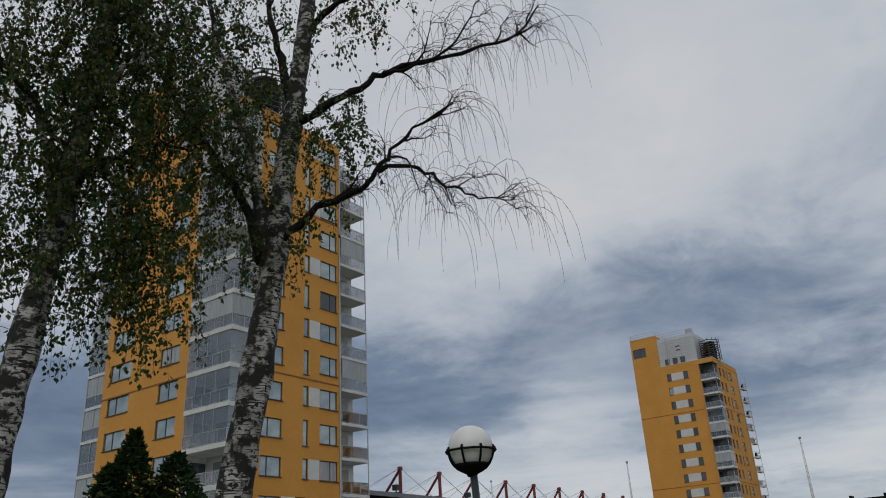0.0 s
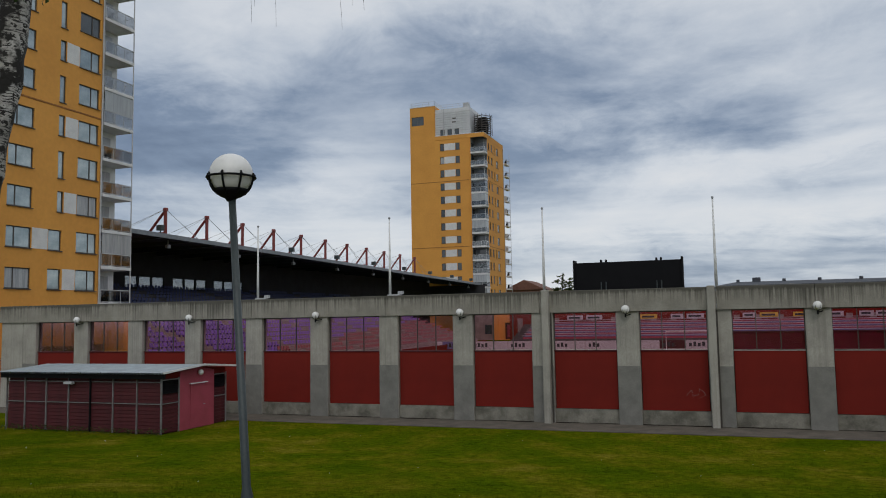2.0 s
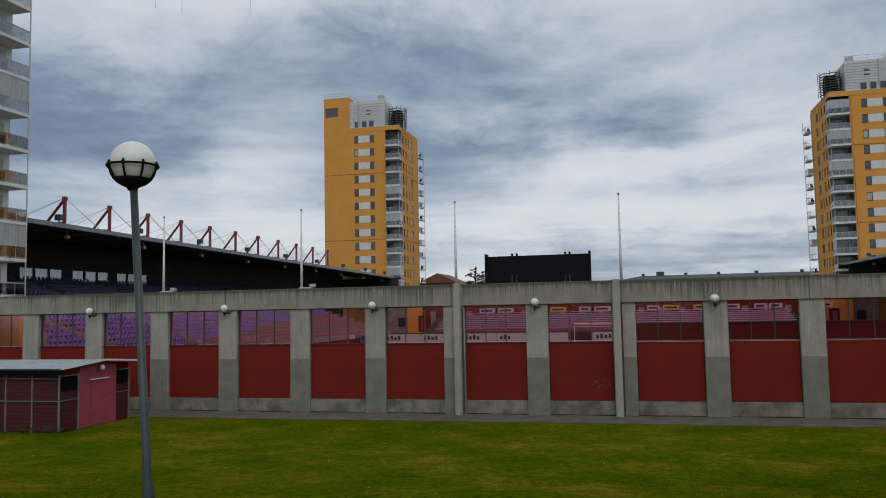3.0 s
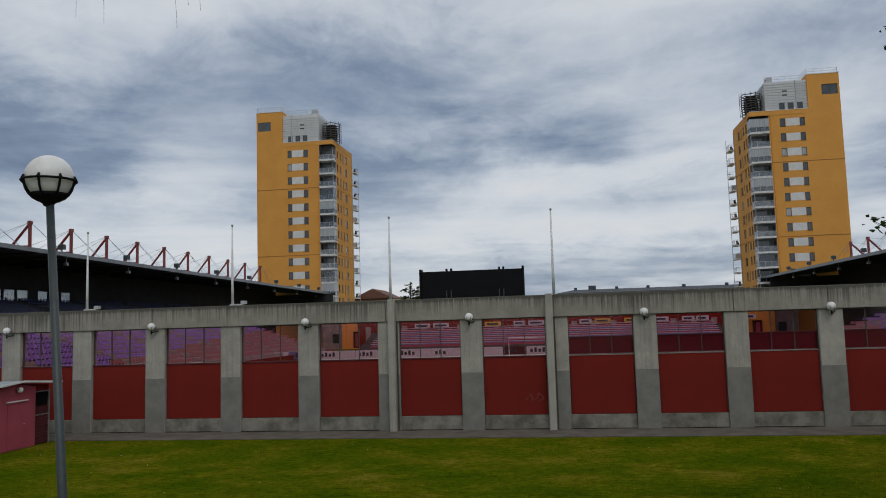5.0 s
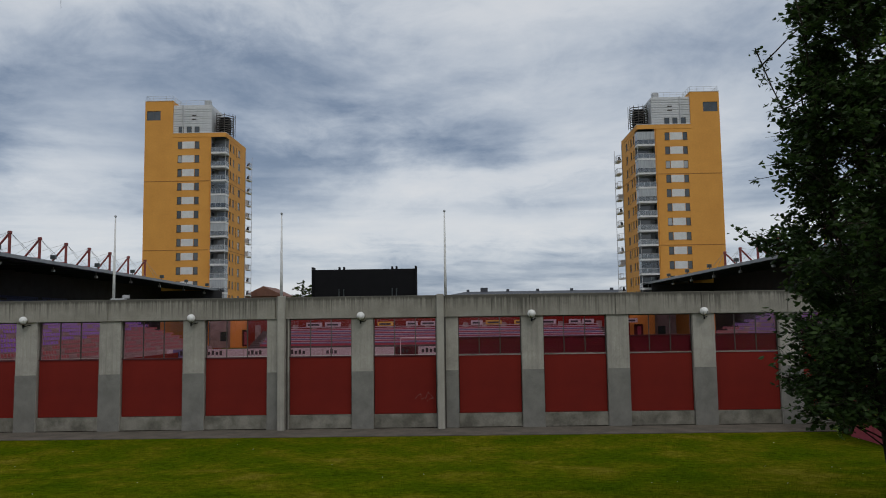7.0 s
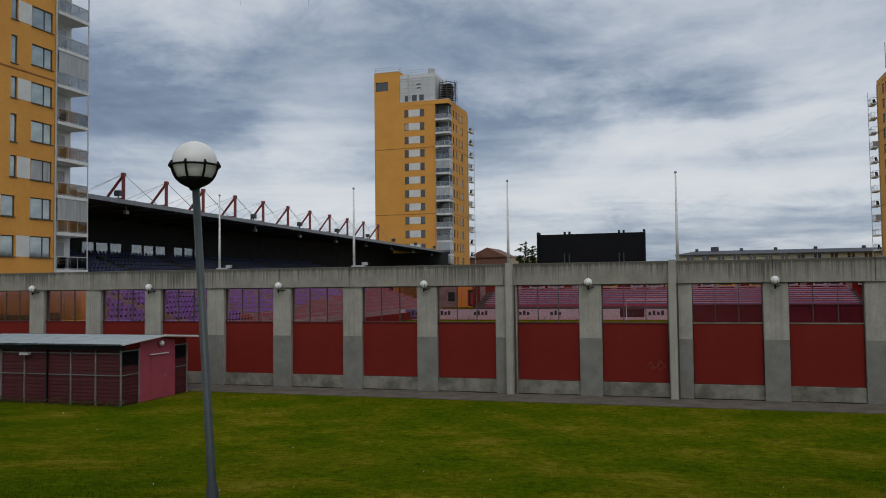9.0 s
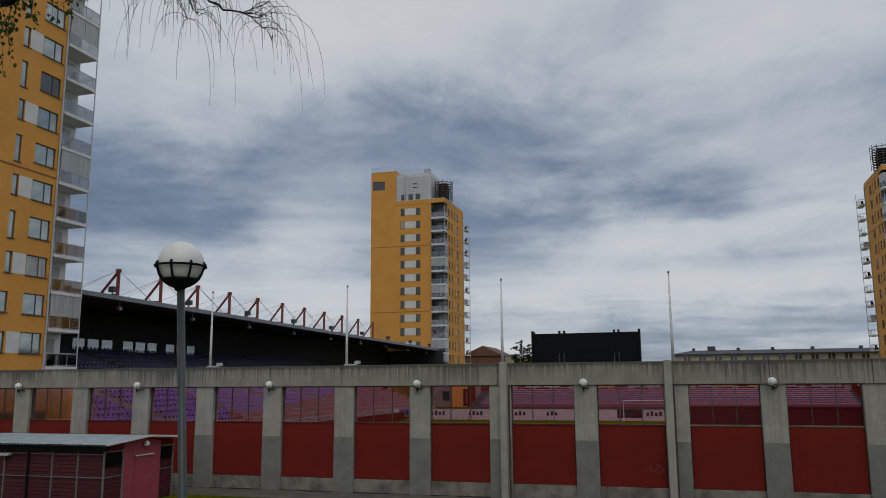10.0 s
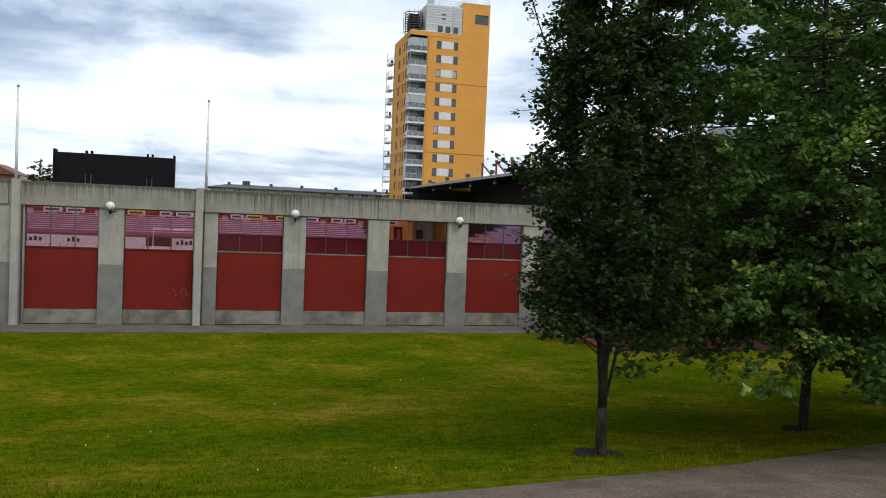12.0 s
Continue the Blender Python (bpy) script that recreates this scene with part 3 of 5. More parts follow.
    br.tube([(0, 0, -r - 0.08), (0.12, 0.06, -r - 0.06), (0.2, -y - 0.14, -r - 0.02)], 0.022, 6)
    part("bracket", br, M["black"], lamp)
    return lamp


first_lamp = wall_lamp(-3 * BAY - 0.5, -0.42, 4.74)
for k in (-7, -5, -1, 1, 3, 5, 7):
    copy_thing(first_lamp, Matrix.Translation((k * BAY - 0.5, -0.42, 4.74)))

# flagpoles on the wall


def flagpole(x):
    p = thing("flagpole", "slim white flagpole standing on the concrete wall", "flagpole", (x, 0.36, TOP), group="flagpoles on the wall")
    part("pole", Build().tube([(0, 0, 0), (0, 0, 1.2), (0, 0, 3.62)], [0.065, 0.055, 0.03], 10), M["pale_pole"], p, smooth=True)
    part("finial", Build().lathe(0, 0, [(0.02, 3.62), (0.055, 3.65), (0.055, 3.7), (0.02, 3.73)], 10), M["grey_metal"], p)
    return p


pole_one = flagpole(-14.97)
for x in (-7.78, -0.44, 6.68):
    copy_thing(pole_one, Matrix.Translation((x, 0.36, TOP)))
for x in (-14.55, -7.35):
    f = thing("pole_footing", "grey metal footing box beside a flagpole", "box", (x, 0.3, TOP), group="footings")
    part("plate", Build().box(-0.5, 0.12, -0.1, 0.15, 0, 0.07, 0.01), M["rail"], f)
    part("box", Build().box(0.02, 0.25, -0.1, 0.12, 0.07, 0.21, 0.01), M["rail"], f)

inner = thing("low_inner_wall", "low dark red wall standing inside the stadium wall", "wall", (-31.5, 6.0, 0), kind="structure")
part("wall", Build().box(-5.5, -0.4, 0, 0.25, 0, 3.12, 0.01), M["red_dark"], inner)
part("wall_step", Build().box(-0.39, 1.5, 0, 0.25, 0, 3.25, 0.01), M["red_dark"], inner)
stair_wall = thing("stair_wall", "orange rendered wall closing the end of the stand", "wall", (-28.5, 8.0, 0), kind="structure")
part("wall", Build().box(-11.2, 0.0, 0, 0.3, 0, 5.3, 0.01), M["orange"], stair_wall)
for x in (-2.9, -5.9, -8.9):
    part("joint_strip", Build().box(x, x + 0.08, -0.02, 0.0, 0, 5.3), M["course"], stair_wall)

# ---- score board behind the wall ----
board = thing("score_board", "black back of a large score board on posts", "score board", (0, 8.0, 0))
part("screen", Build().box(-0.52, 5.02, 0, 0.5, 5.3, 7.28, 0.03), M["black"], board)
for x in (-0.5, 4.98):
    part("edge_post", Build().box(x - 0.05, x + 0.05, -0.08, 0.58, 5.2, 7.42, 0.01), M["black"], board)
for x in (0.9, 1.15, 3.72, 3.95):
    part("lug", Build().box(x - 0.05, x + 0.05, 0.1, 0.3, 7.28, 7.42, 0.01), M["black"], board)
    part("strut", Build().box(x - 0.025, x + 0.025, -0.05, -0.001, 5.5, 6.25), M["pole"], board)

for x in (1.85, 2.3):
    part("post", Build().tube([(x, 0.25, 0), (x, 0.25, 5.4)], 0.09, 8), M["black"], board)

# ---- sheds by the wall ----


def shed(at, mirror):
    s = thing("shed", "dark red boarded shed with pale sheet roof and pink door", "shed", at)
    sx = -1 if mirror else 1
    L, D, H = 8.3, 4.35, 2.25

    def bx(b, x0, x1, *rest):
        return b.box(sx * x0, sx * x1, *rest)

    core = bx(Build(), -L + 0.06, -0.06, 0.06, D - 0.06, 0, H)
    part("wall", core, M["red_dark"], s)
    slat = bx(Build(), -L + 0.05, -0.05, 0.0, 0.07, 0, 0.135).mesh("board", M["red_dark"])
    rows = int(2.15 / 0.15)
    for i in range(rows):
        part("board", slat, None, s, at=(0, 0.01, 0.05 + i * 0.15))
    end_near = bx(Build(), -0.07, 0.0, 0.05, 1.08, 0, 0.135).mesh("board", M["red_dark"])
    end_far = bx(Build(), -0.07, 0.0, 3.45, D - 0.05, 0, 0.135).mesh("board", M["red_dark"])
    for i in range(rows - 4):
        part("board", end_near, None, s, at=(0, 0, 0.05 + i * 0.15))
        part("board", end_far, None, s, at=(0, 0, 0.05 + i * 0.15))
    louvre_near = Build().add([(sx * 0.0, 0.12, 0), (sx * 0.0, 1.02, 0), (sx * -0.06, 1.02, 0.06), (sx * -0.06, 0.12, 0.06)], [(0, 1, 2, 3)]).mesh("louvre", M["black"])
    for i in range(7):
        for y in (0.0, 3.32):
            part("louvre", louvre_near, None, s, at=(0.012 * sx, y, 1.62 + i * 0.075))
    part("vent_back", bx(Build(), -0.065, -0.045, 0.1, 1.05, 1.6, 2.2), M["black"], s)
    part("vent_back", bx(Build(), -0.065, -0.045, 3.45, 4.3, 1.6, 2.2), M["black"], s)
    for x in [0.0, -1.22, -2.45, -4.82, -6.05, -7.25, -L]:
        part("post", bx(Build(), x - 0.035, x + 0.02, -0.05, 0.03, 0, H, 0.008), M["shed_steel"], s, "galvanised post")
    part("downpipe", Build().tube([(sx * -3.62, -0.06, 0), (sx * -3.62, -0.06, H + 0.05)], 0.045, 8), M["black"], s, "black downpipe")
    part("rail", bx(Build(), -L, 0.02, -0.035, 0.02, 1.2, 1.235), M["shed_steel"], s)
    part("rail", bx(Build(), -L, 0.02, -0.035, 0.02, 2.08, 2.115), M["shed_steel"], s)
    for y0, y1 in ((0, 1.08), (3.45, D)):
        part("rail", bx(Build(), -0.02, 0.03, y0, y1, 1.2, 1.235), M["shed_steel"], s)
        part("rail", bx(Build(), -0.02, 0.03, y0, y1, 2.16, 2.2), M["shed_steel"], s)
        part("post", bx(Build(), -0.03, 0.035, y1 - 0.05, y1 + 0.02, 0, H, 0.008), M["shed_steel"], s, "galvanised post")
    bay = Build()
    bay.add([(sx * 0.03, 1.1, 0), (sx * 0.03, 3.44, 0), (sx * 0.03, 3.44, 2.42), (sx * 0.03, 2.3, 2.58), (sx * 0.03, 1.1, 2.46), (sx * -0.2, 1.1, 0), (sx * -0.2, 3.44, 0), (sx * -0.2, 3.44, 2.42), (sx * -0.2, 2.3, 2.58), (sx * -0.2, 1.1, 2.46)],
            [(0, 1, 2, 3, 4), (9, 8, 7, 6, 5), (0, 5, 6, 1), (1, 6, 7, 2), (2, 7, 8, 3), (3, 8, 9, 4), (4, 9, 5, 0)])
    part("door_bay", bay, M["pink"], s, "pink-red plastered bay")
    door = part("door", bx(Build(), 0.03, 0.055, 1.78, 2.82, 0.03, 1.88, 0.006), M["pink"], s, "pink-red flush door")
    part("door_hood", bx(Build(), 0.03, 0.12, 1.7, 2.9, 1.89, 1.93), M["slab"], door)
    part("handle", Build().tube([(sx * 0.055, 2.72, 0.98), (sx * 0.10, 2.72, 0.98), (sx * 0.10, 2.6, 0.98)], 0.012, 6), M["grey_metal"], door)
    r = 0.12
    part("globe_lamp", Build().lathe(sx * 0.16, 2.32, [(r * math.sin(math.pi * i / 10) + 0.001, 2.36 - r * math.cos(math.pi * i / 10)) for i in range(11)], 14), M["globe"], s, "white globe lamp", smooth=True)
    # corrugated roof: low at the front, ridge over the door
    n = 110
    us = [-L - 0.25 + (L + 0.6) * i / n for i in range(n + 1)]
    roof = Build().sheet([sx * u for u in us], [-0.35, 2.3, D + 0.35], lambda u, v: (u, v, (2.50 if v < 0 else 2.69 if v < 3 else 2.52) + 0.018 * math.sin(u * 42)))
    k = len(roof.v)
    roof.v += [(a, b, c - 0.05) for a, b, c in roof.v[:k]]
    roof.f += [tuple(i + k for i in reversed(q)) for q in roof.f]
    part("roof", roof, M["roof_blue"], s, "pale blue-grey corrugated sheet roof")
    part("fascia", bx(Build(), -L - 0.2, 0.3, -0.2, -0.14, 2.24, 2.44), M["black"], s, "black fascia board")
    edge = Build()
    for (ya, za), (yb, zb) in (((-0.36, 2.45), (2.3, 2.65)), ((2.3, 2.65), (D + 0.36, 2.47))):
        edge.add([(sx * 0.34, ya, za), (sx * 0.38, ya, za), (sx * 0.38, yb, zb), (sx * 0.34, yb, zb), (sx * 0.34, ya, za + 0.08), (sx * 0.38, ya, za + 0.08), (sx * 0.38, yb, zb + 0.08), (sx * 0.34, yb, zb + 0.08)],
                 [(0, 3, 2, 1), (4, 5, 6, 7), (0, 1, 5, 4), (1, 2, 6, 5), (2, 3, 7, 6), (3, 0, 4, 7)])
    part("verge", edge, M["slab"], s, "pale verge board")
    gable = Build().add([(sx * -0.03, 0, H - 0.02), (sx * -0.03, D, H - 0.02), (sx * -0.03, D, 2.44), (sx * -0.03, 2.3, 2.62), (sx * -0.03, 0, 2.38), (sx * -0.1, 0, H - 0.02), (sx * -0.1, D, H - 0.02), (sx * -0.1, D, 2.44), (sx * -0.1, 2.3, 2.62), (sx * -0.1, 0, 2.38)],
                        [(0, 1, 2, 3, 4), (9, 8, 7, 6, 5), (0, 4, 9, 5), (1, 6, 7, 2), (0, 5, 6, 1), (2, 7, 8, 3), (3, 8, 9, 4)])
    part("gable", gable, M["red"], s)
    part("eaves_lamp", Build().box(sx * -4.9, sx * -4.45, -0.26, -0.06, 2.0, 2.1, 0.02), M["rail"], s, "grey eaves light fitting")
    return s


shed((-14.72, -7.0, 0), False)
shed((21.8, -7.0, 0), True)

# ---- park lamp by the path ----
lamp = thing("park_lamp", "white globe park lamp on a slightly leaning dark green pole", "lamp", (3.06, -27.5, soft_ground(3.06, -27.5)))
gz = soft_ground(3.06, -27.5)
tip = Vector((-0.232, 0.0, 5.645 - gz))
part("pole", Build().tube([(0, 0, -0.1), tip * 0.25, tip * 0.27, tip], [0.055, 0.055, 0.039, 0.034], 14), M["pole"], lamp, smooth=True)
gc = tip + Vector((-0.012, 0, 0.205))
R = 0.2
part("globe", Build().lathe(gc.x, gc.y, [(R * math.sin(math.pi * i / 24) + 0.001, gc.z + 0.024 - R * math.cos(math.pi * i / 24)) for i in range(25)], 36), M["globe"], lamp, "opal white plastic globe with dirt in the bottom", smooth=True)
cage = Build()
ring = [(gc.x + 0.221 * math.cos(a), gc.y + 0.221 * math.sin(a), gc.z) for a in [math.pi * 2 * i / 40 for i in range(41)]]
cage.tube(ring, 0.011, 6)
for i in range(8):
    a = math.pi * 2 * (i + 0.3) / 8
    cage.tube([(gc.x + 0.216 * math.cos(a) * math.cos(e), gc.y + 0.216 * math.sin(a) * math.cos(e), gc.z + 0.015 - 0.205 * math.sin(e)) for e in (-0.1, 0.15, 0.4, 0.65, 0.9, 1.15, 1.4)], 0.010, 6)
    cage.lathe(gc.x + 0.222 * math.cos(a), gc.y + 0.222 * math.sin(a), [(0.008, gc.z - 0.012), (0.014, gc.z - 0.008), (0.014, gc.z + 0.016), (0.007, gc.z + 0.022)], 8)
part("cage", cage, M["black"], lamp, "black metal cage round the lower half", smooth=True)
part("cup", Build().lathe(gc.x, gc.y, [(0.04, gc.z - 0.222), (0.05, gc.z - 0.2), (0.095, gc.z - 0.176), (0.135, gc.z - 0.142), (0.156, gc.z - 0.112), (0.15, gc.z - 0.11)], 24), M["black"], lamp, smooth=True)

# ---- tower blocks ----
WINDOWS = {}


def window_meshes(w, h, double, glass):
    key = (round(w, 2), round(h, 2), double, glass)
    if key not in WINDOWS:
        t = 0.07
        lights = [(t, w * double - t / 2, t, h - t), (w * double + t / 2, w - t, t, h - t)] if double else [(t, w - t, t, h - t)]
        b = Build().holed(0, w, 0, h, lights, lambda u, z, d: (u, d - 0.02, z), 0.08).weld()
        WINDOWS[key] = (b.mesh("window", M["frame"]), Build().box(t, w - t, 0.02, 0.035, t, h - t).mesh("pane", M[glass]), Build().box(-0.06, w + 0.06, -0.2, -0.021, -0.05, 0.0).mesh("sill", M["frame"]))
    return WINDOWS[key]


BALUSTERS = {}


def railing(balcony, line, z0, z1, step, r):
    """A handrail and a foot rail along a line, with a baluster at every step."""
    part("handrail", Build().tube([(*p, z1) for p in line], 0.035, 6), M["rail"], balcony)
    part("foot_rail", Build().tube([(*p, z0 + 0.1) for p in line], 0.02, 4), M["rail"], balcony)
    key = (round(z1 - z0, 2), r)
    if key not in BALUSTERS:
        BALUSTERS[key] = Build().tube([(0, 0, 0), (0, 0, z1 - z0)], r, 4).mesh("baluster", M["rail"])
    for k, (a, b) in enumerate(zip(line, line[1:])):
        n = max(1, int((Vector(a) - Vector(b)).length / step))
        for q in range(0 if k == 0 else 1, n + 1):
            p = Vector(a).lerp(Vector(b), q / n)
            part("baluster", BALUSTERS[key], None, balcony, at=(p.x, p.y, z0))


def tower(at, mirror, label, roof, slab_top, front, side, fu, sv, corner, courses, pitch, sills, balcony_front, glass_left, seed):
    """An orange tower. u runs along the front from the near corner, v back along the side.
    front, side: window columns (u0, u1, bottom, top, double, glass, every, white) with bottom and top above each floor's sill."""
    rnd = random.Random(seed)
    sx = -1 if mirror else 1
    T = thing("tower_block", label, "building", at, group="orange tower blocks")
    cu, cv = corner

    def pf(u, z, d):
        return (-sx * u, d, z)

    def ps(v, z, d):
        return (-sx * d, v, z)

    for name, cols, place, lo, hi in (("front", front, pf, cu, fu), ("side", side, ps, cv, sv)):
        holes, wins = [], []
        for i, sill in enumerate(sills):
            for (a, b, z0, z1, double, glass, every, rest, white) in cols:
                if (i not in every) if isinstance(every, tuple) else (i % every != rest):
                    continue
                if white:
                    wins.append((a, b, sill + z0, sill + z1, double, "white", True))
                    continue
                holes.append((a, b, sill + z0, sill + z1))
                wins.append((a, b, sill + z0, sill + z1, double, glass, False))
        wall_part = part(name + "_wall", Build().holed(lo, hi, 0, roof, holes, place, 0.12).weld(), M["orange"], T, "orange rendered wall")
        for a, b, z0, z1, double, glass, white in wins:
            if white:
                w = Build().add([place(a, z0, -0.012), place(b, z0, -0.012), place(b, z1, -0.012), place(a, z1, -0.012), place(a, z0, 0.05), place(b, z0, 0.05), place(b, z1, 0.05), place(a, z1, 0.05)], [(0, 1, 2, 3), (0, 4, 5, 1), (1, 5, 6, 2), (2, 6, 7, 3), (3, 7, 4, 0)])
                part("white_panel", w, M["white"], wall_part, "white infill panel")
                continue
            g = glass if rnd.random() > (0.3 if glass_left else 0.12) else "glass_dark" if rnd.random() < 0.4 else "curtain" if rnd.random() > 0.35 else "glass_teal"
            fm, pm, sm = window_meshes(b - a, z1 - z0, double, g)
            if name == "front":
                m = Matrix.Translation((-sx * (b if sx == 1 else a), 0.11, z0)) if sx == 1 else Matrix.Translation((a, 0.11, z0))
            else:
                m = Matrix.Translation((-sx * 0.11, a if sx == 1 else b, z0)) @ Matrix.Rotation(radians(90 if sx == 1 else -90), 4, "Z")
            wob = part("window", fm, None, T, at=m)
            part("pane", pm, None, wob)
            part("sill", sm, None, wob)
    # back and far faces, roof
    shell = Build()
    shell.add([pf(fu, 0, 0), pf(fu, 0, sv), pf(0, 0, sv), pf(fu, roof, 0), pf(fu, roof, sv), pf(0, roof, sv)], [(0, 1, 4, 3), (1, 2, 5, 4)])
    part("back_wall", shell, M["orange"], T)
    part("roof", Build().box(0.02 * -sx, -sx * (fu - 0.02), 0.02, sv - 0.02, roof - 0.6, roof - 0.3), M["roof_dark"], T)
    cap = Build()
    su = fu - 5.75
    for a, b, c, d in ((0, su, 0, 0.3), (0, fu, sv - 0.3, sv), (0, 0.3, 0.3, sv - 0.3), (fu - 0.3, fu, 0.3, sv - 0.3)):
        cap.box(-sx * a + (0.05 * sx if a == 0 else 0), -sx * b, c - (0.05 if c == 0 else 0), d, roof - 0.75, roof + 0.12)
    part("parapet", cap, M["orange"], T)
    part("parapet_cap", Build().box(-sx * 0.0 + 0.08 * sx, -sx * (su - 0.02), -0.08, 0.32, roof + 0.12, roof + 0.2).box(0.08 * sx, -sx * 0.32, 0.32, sv, roof + 0.12, roof + 0.2), M["slab"], T)
    for z in courses:
        part("course", Build().box(-sx * cu, -sx * fu, -0.035, 0, z - 0.07, z + 0.05).box(0, 0.035 * sx, cv, sv, z - 0.07, z + 0.05), M["course"], T, "thin darker string course")
    part("corner_pipe", Build().tube([pf(cu + 0.3, 0, -0.08), pf(cu + 0.3, roof - 0.5, -0.08)], 0.07, 8), M["orange"], T, "orange downpipe")
    part("corner_pipe", Build().tube([ps(sv - 0.12, 0, -0.08), ps(sv - 0.12, roof - 0.5, -0.08)], 0.07, 8), M["rail"], T, "grey downpipe")
    # corner loggias: recess walls, slabs, railings and glazing
    dep = 1.7
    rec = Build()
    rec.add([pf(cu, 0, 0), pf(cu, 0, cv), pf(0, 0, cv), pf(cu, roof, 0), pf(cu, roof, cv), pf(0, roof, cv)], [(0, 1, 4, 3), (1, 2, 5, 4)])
    # on the far towers the shade of the recess is in the wall colour
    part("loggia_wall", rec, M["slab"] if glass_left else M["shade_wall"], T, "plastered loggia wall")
    for i, sill in enumerate(sills):
        z = sill - 1.0
        o = 0.5 if glass_left else 0.12
        pattern = "oGoGGGCGoGGCG"[i % 13]
        bal = part("balcony", Build().box(sx * o, -sx * cu, -o, cv, z - 0.16, z + 0.2, 0.01), M["slab"], T, "pale grey balcony slab")
        railing(bal, [(-sx * cu, -o + 0.05), (sx * (o - 0.05), -o + 0.05), (sx * (o - 0.05), cv)], z + 0.17, z + 1.15, 0.9, 0.025)
        kind = rnd.random()
        if glass_left:
            kind = {"o": 0.9, "G": 0.5, "C": 0.1}[pattern]
        gl = Build().box(sx * (o - 0.06), -sx * cu, -o + 0.055, -o + 0.063, z + 0.27, z + 1.1).box(sx * (o - 0.07), sx * (o - 0.063), -o + 0.07, cv, z + 0.27, z + 1.1)
        part("railing_glass", gl, M["glass_pale"] if glass_left else M["glass_clear"], bal)
        if kind < (0.72 if glass_left else 0.34):
            up = Build().box(sx * (o - 0.08), -sx * cu, -o + 0.07, -o + 0.08, z + 1.19, z + pitch - 0.13).box(sx * (o - 0.1), sx * (o - 0.09), -o + 0.1, cv, z + 1.19, z + pitch - 0.13)
            part("glazing", up, M["curtain"] if kind < 0.22 else M["glass_pale"], bal, "sliding balcony glazing")
        else:
            part("post", Build().tube([(sx * (o - 0.1), -o + 0.1, z + 0.16), (sx * (o - 0.1), -o + 0.1, z + pitch - 0.12)], 0.05, 6), M["rail"], bal)
        part("balcony_door", Build().box(-sx * 0.25, -sx * (cu - 0.9), cv - 0.05, cv - 0.012, z + 0.21, z + 2.3), M["glass_teal"] if glass_left else M["glass_dark"], bal, "glazed balcony doors")
        part("loggia_window", Build().box(-sx * (cu - 0.05), -sx * (cu - 0.012), 0.4, cv - 0.1, z + 0.9, z + 2.3), M["glass_dark"], bal, "dark loggia window")
        if kind < 0.72 and glass_left:
            ml = Build()
            for q in range(1, 4):
                ml.box(-sx * (cu * q / 4 - 0.02), -sx * (cu * q / 4 + 0.02), -o + 0.05, -o + 0.09, z + 1.15, z + pitch - 0.16)
            part("glazing_bar", ml, M["rail"], bal)
    # hanging balconies at the far end of the side
    for i, sill in enumerate(sills):
        z = sill - 1.0
        w, v0, v1 = balcony_front
        deep = -1.7 if glass_left else 0
        bal = part("balcony", Build().box(sx * deep, sx * w, v0, v1, z - 0.12, z + 0.12, 0.01), M["slab"], T, "pale grey hanging balcony")
        edge = [(0.03 * sx, v0 + 0.04), (sx * (w - 0.04), v0 + 0.04), (sx * (w - 0.04), v1 - 0.04), (0.03 * sx, v1 - 0.04)]
        railing(bal, edge[1:3] + [(sx * -1.6, v1 - 0.04)] if glass_left else edge, z + 0.1, z + 1.12, 0.85 if glass_left else 0.45, 0.022)
        part("post", Build().tube([(sx * (w - 0.04), v1 - 0.06, z + 0.1), (sx * (w - 0.04), v1 - 0.06, z + pitch - 0.12)], 0.05, 6), M["rail"], bal)
        if glass_left:
            part("railing_glass", Build().box(sx * (w - 0.035), sx * (w - 0.03), v0 + 0.05, v1 - 0.05, z + 0.16, z + 1.08), M["glass_pale"], bal)
            if i % 4 == 1:
                part("glazing", Build().box(sx * (w - 0.06), sx * (w - 0.05), v0 + 0.08, v1 - 0.08, z + 1.16, z + pitch - 0.13), M["curtain"], bal, "pale blind behind balcony glazing")
        elif rnd.random() < 0.25:
            part("screen", Build().box(0.05 * sx, sx * (w - 0.08), v0 + 0.06, v0 + 0.07, z + 0.16, z + 1.08), M["rail"], bal, "grey balcony screen")
        if rnd.random() < 0.6:
            cx = -0.9 if glass_left else 0.0
            side_view = ((0, 0), (0.05, 0), (0.07, 0.42), (0.37, 0.42), (0.39, 0), (0.44, 0), (0.46, 0.45), (0.52, 0.95), (0.47, 0.95), (0.39, 0.5), (0, 0.5))
            k = len(side_view)
            ch = Build().add([(sx * (cx + u), v0 + 0.9 + y, z + 0.12 + h) for u in (0.1, 0.55) for y, h in side_view],
                             [tuple(range(k)), tuple(range(2 * k - 1, k - 1, -1))] + [(q, (q + 1) % k, k + (q + 1) % k, k + q) for q in range(k)])
            part("balcony_chair", ch, M["black"], bal, "dark garden chair")
    if glass_left:
        w, v0, v1 = balcony_front
        part("recess_wall", Build().box(-sx * 1.71, -sx * 0.01, sv + 0.012, sv + 0.06, 5.3, roof - 0.4), M["slab"], T, "pale wall beside the end balconies")
        part("recess_wall", Build().box(-sx * 2.0, -sx * 1.72, sv + 0.01, v1, 5.3, roof - 0.4), M["slab"], T, "pale wall behind the end balconies")
        for i, sill in enumerate(sills):
            z = sill - 1.0
            part("balcony_door", Build().box(-sx * 1.7, -sx * 1.66, v0 + 0.5, v1 - 0.7, z + 0.13, z + 2.35), M["curtain"], T, "glazed balcony door")
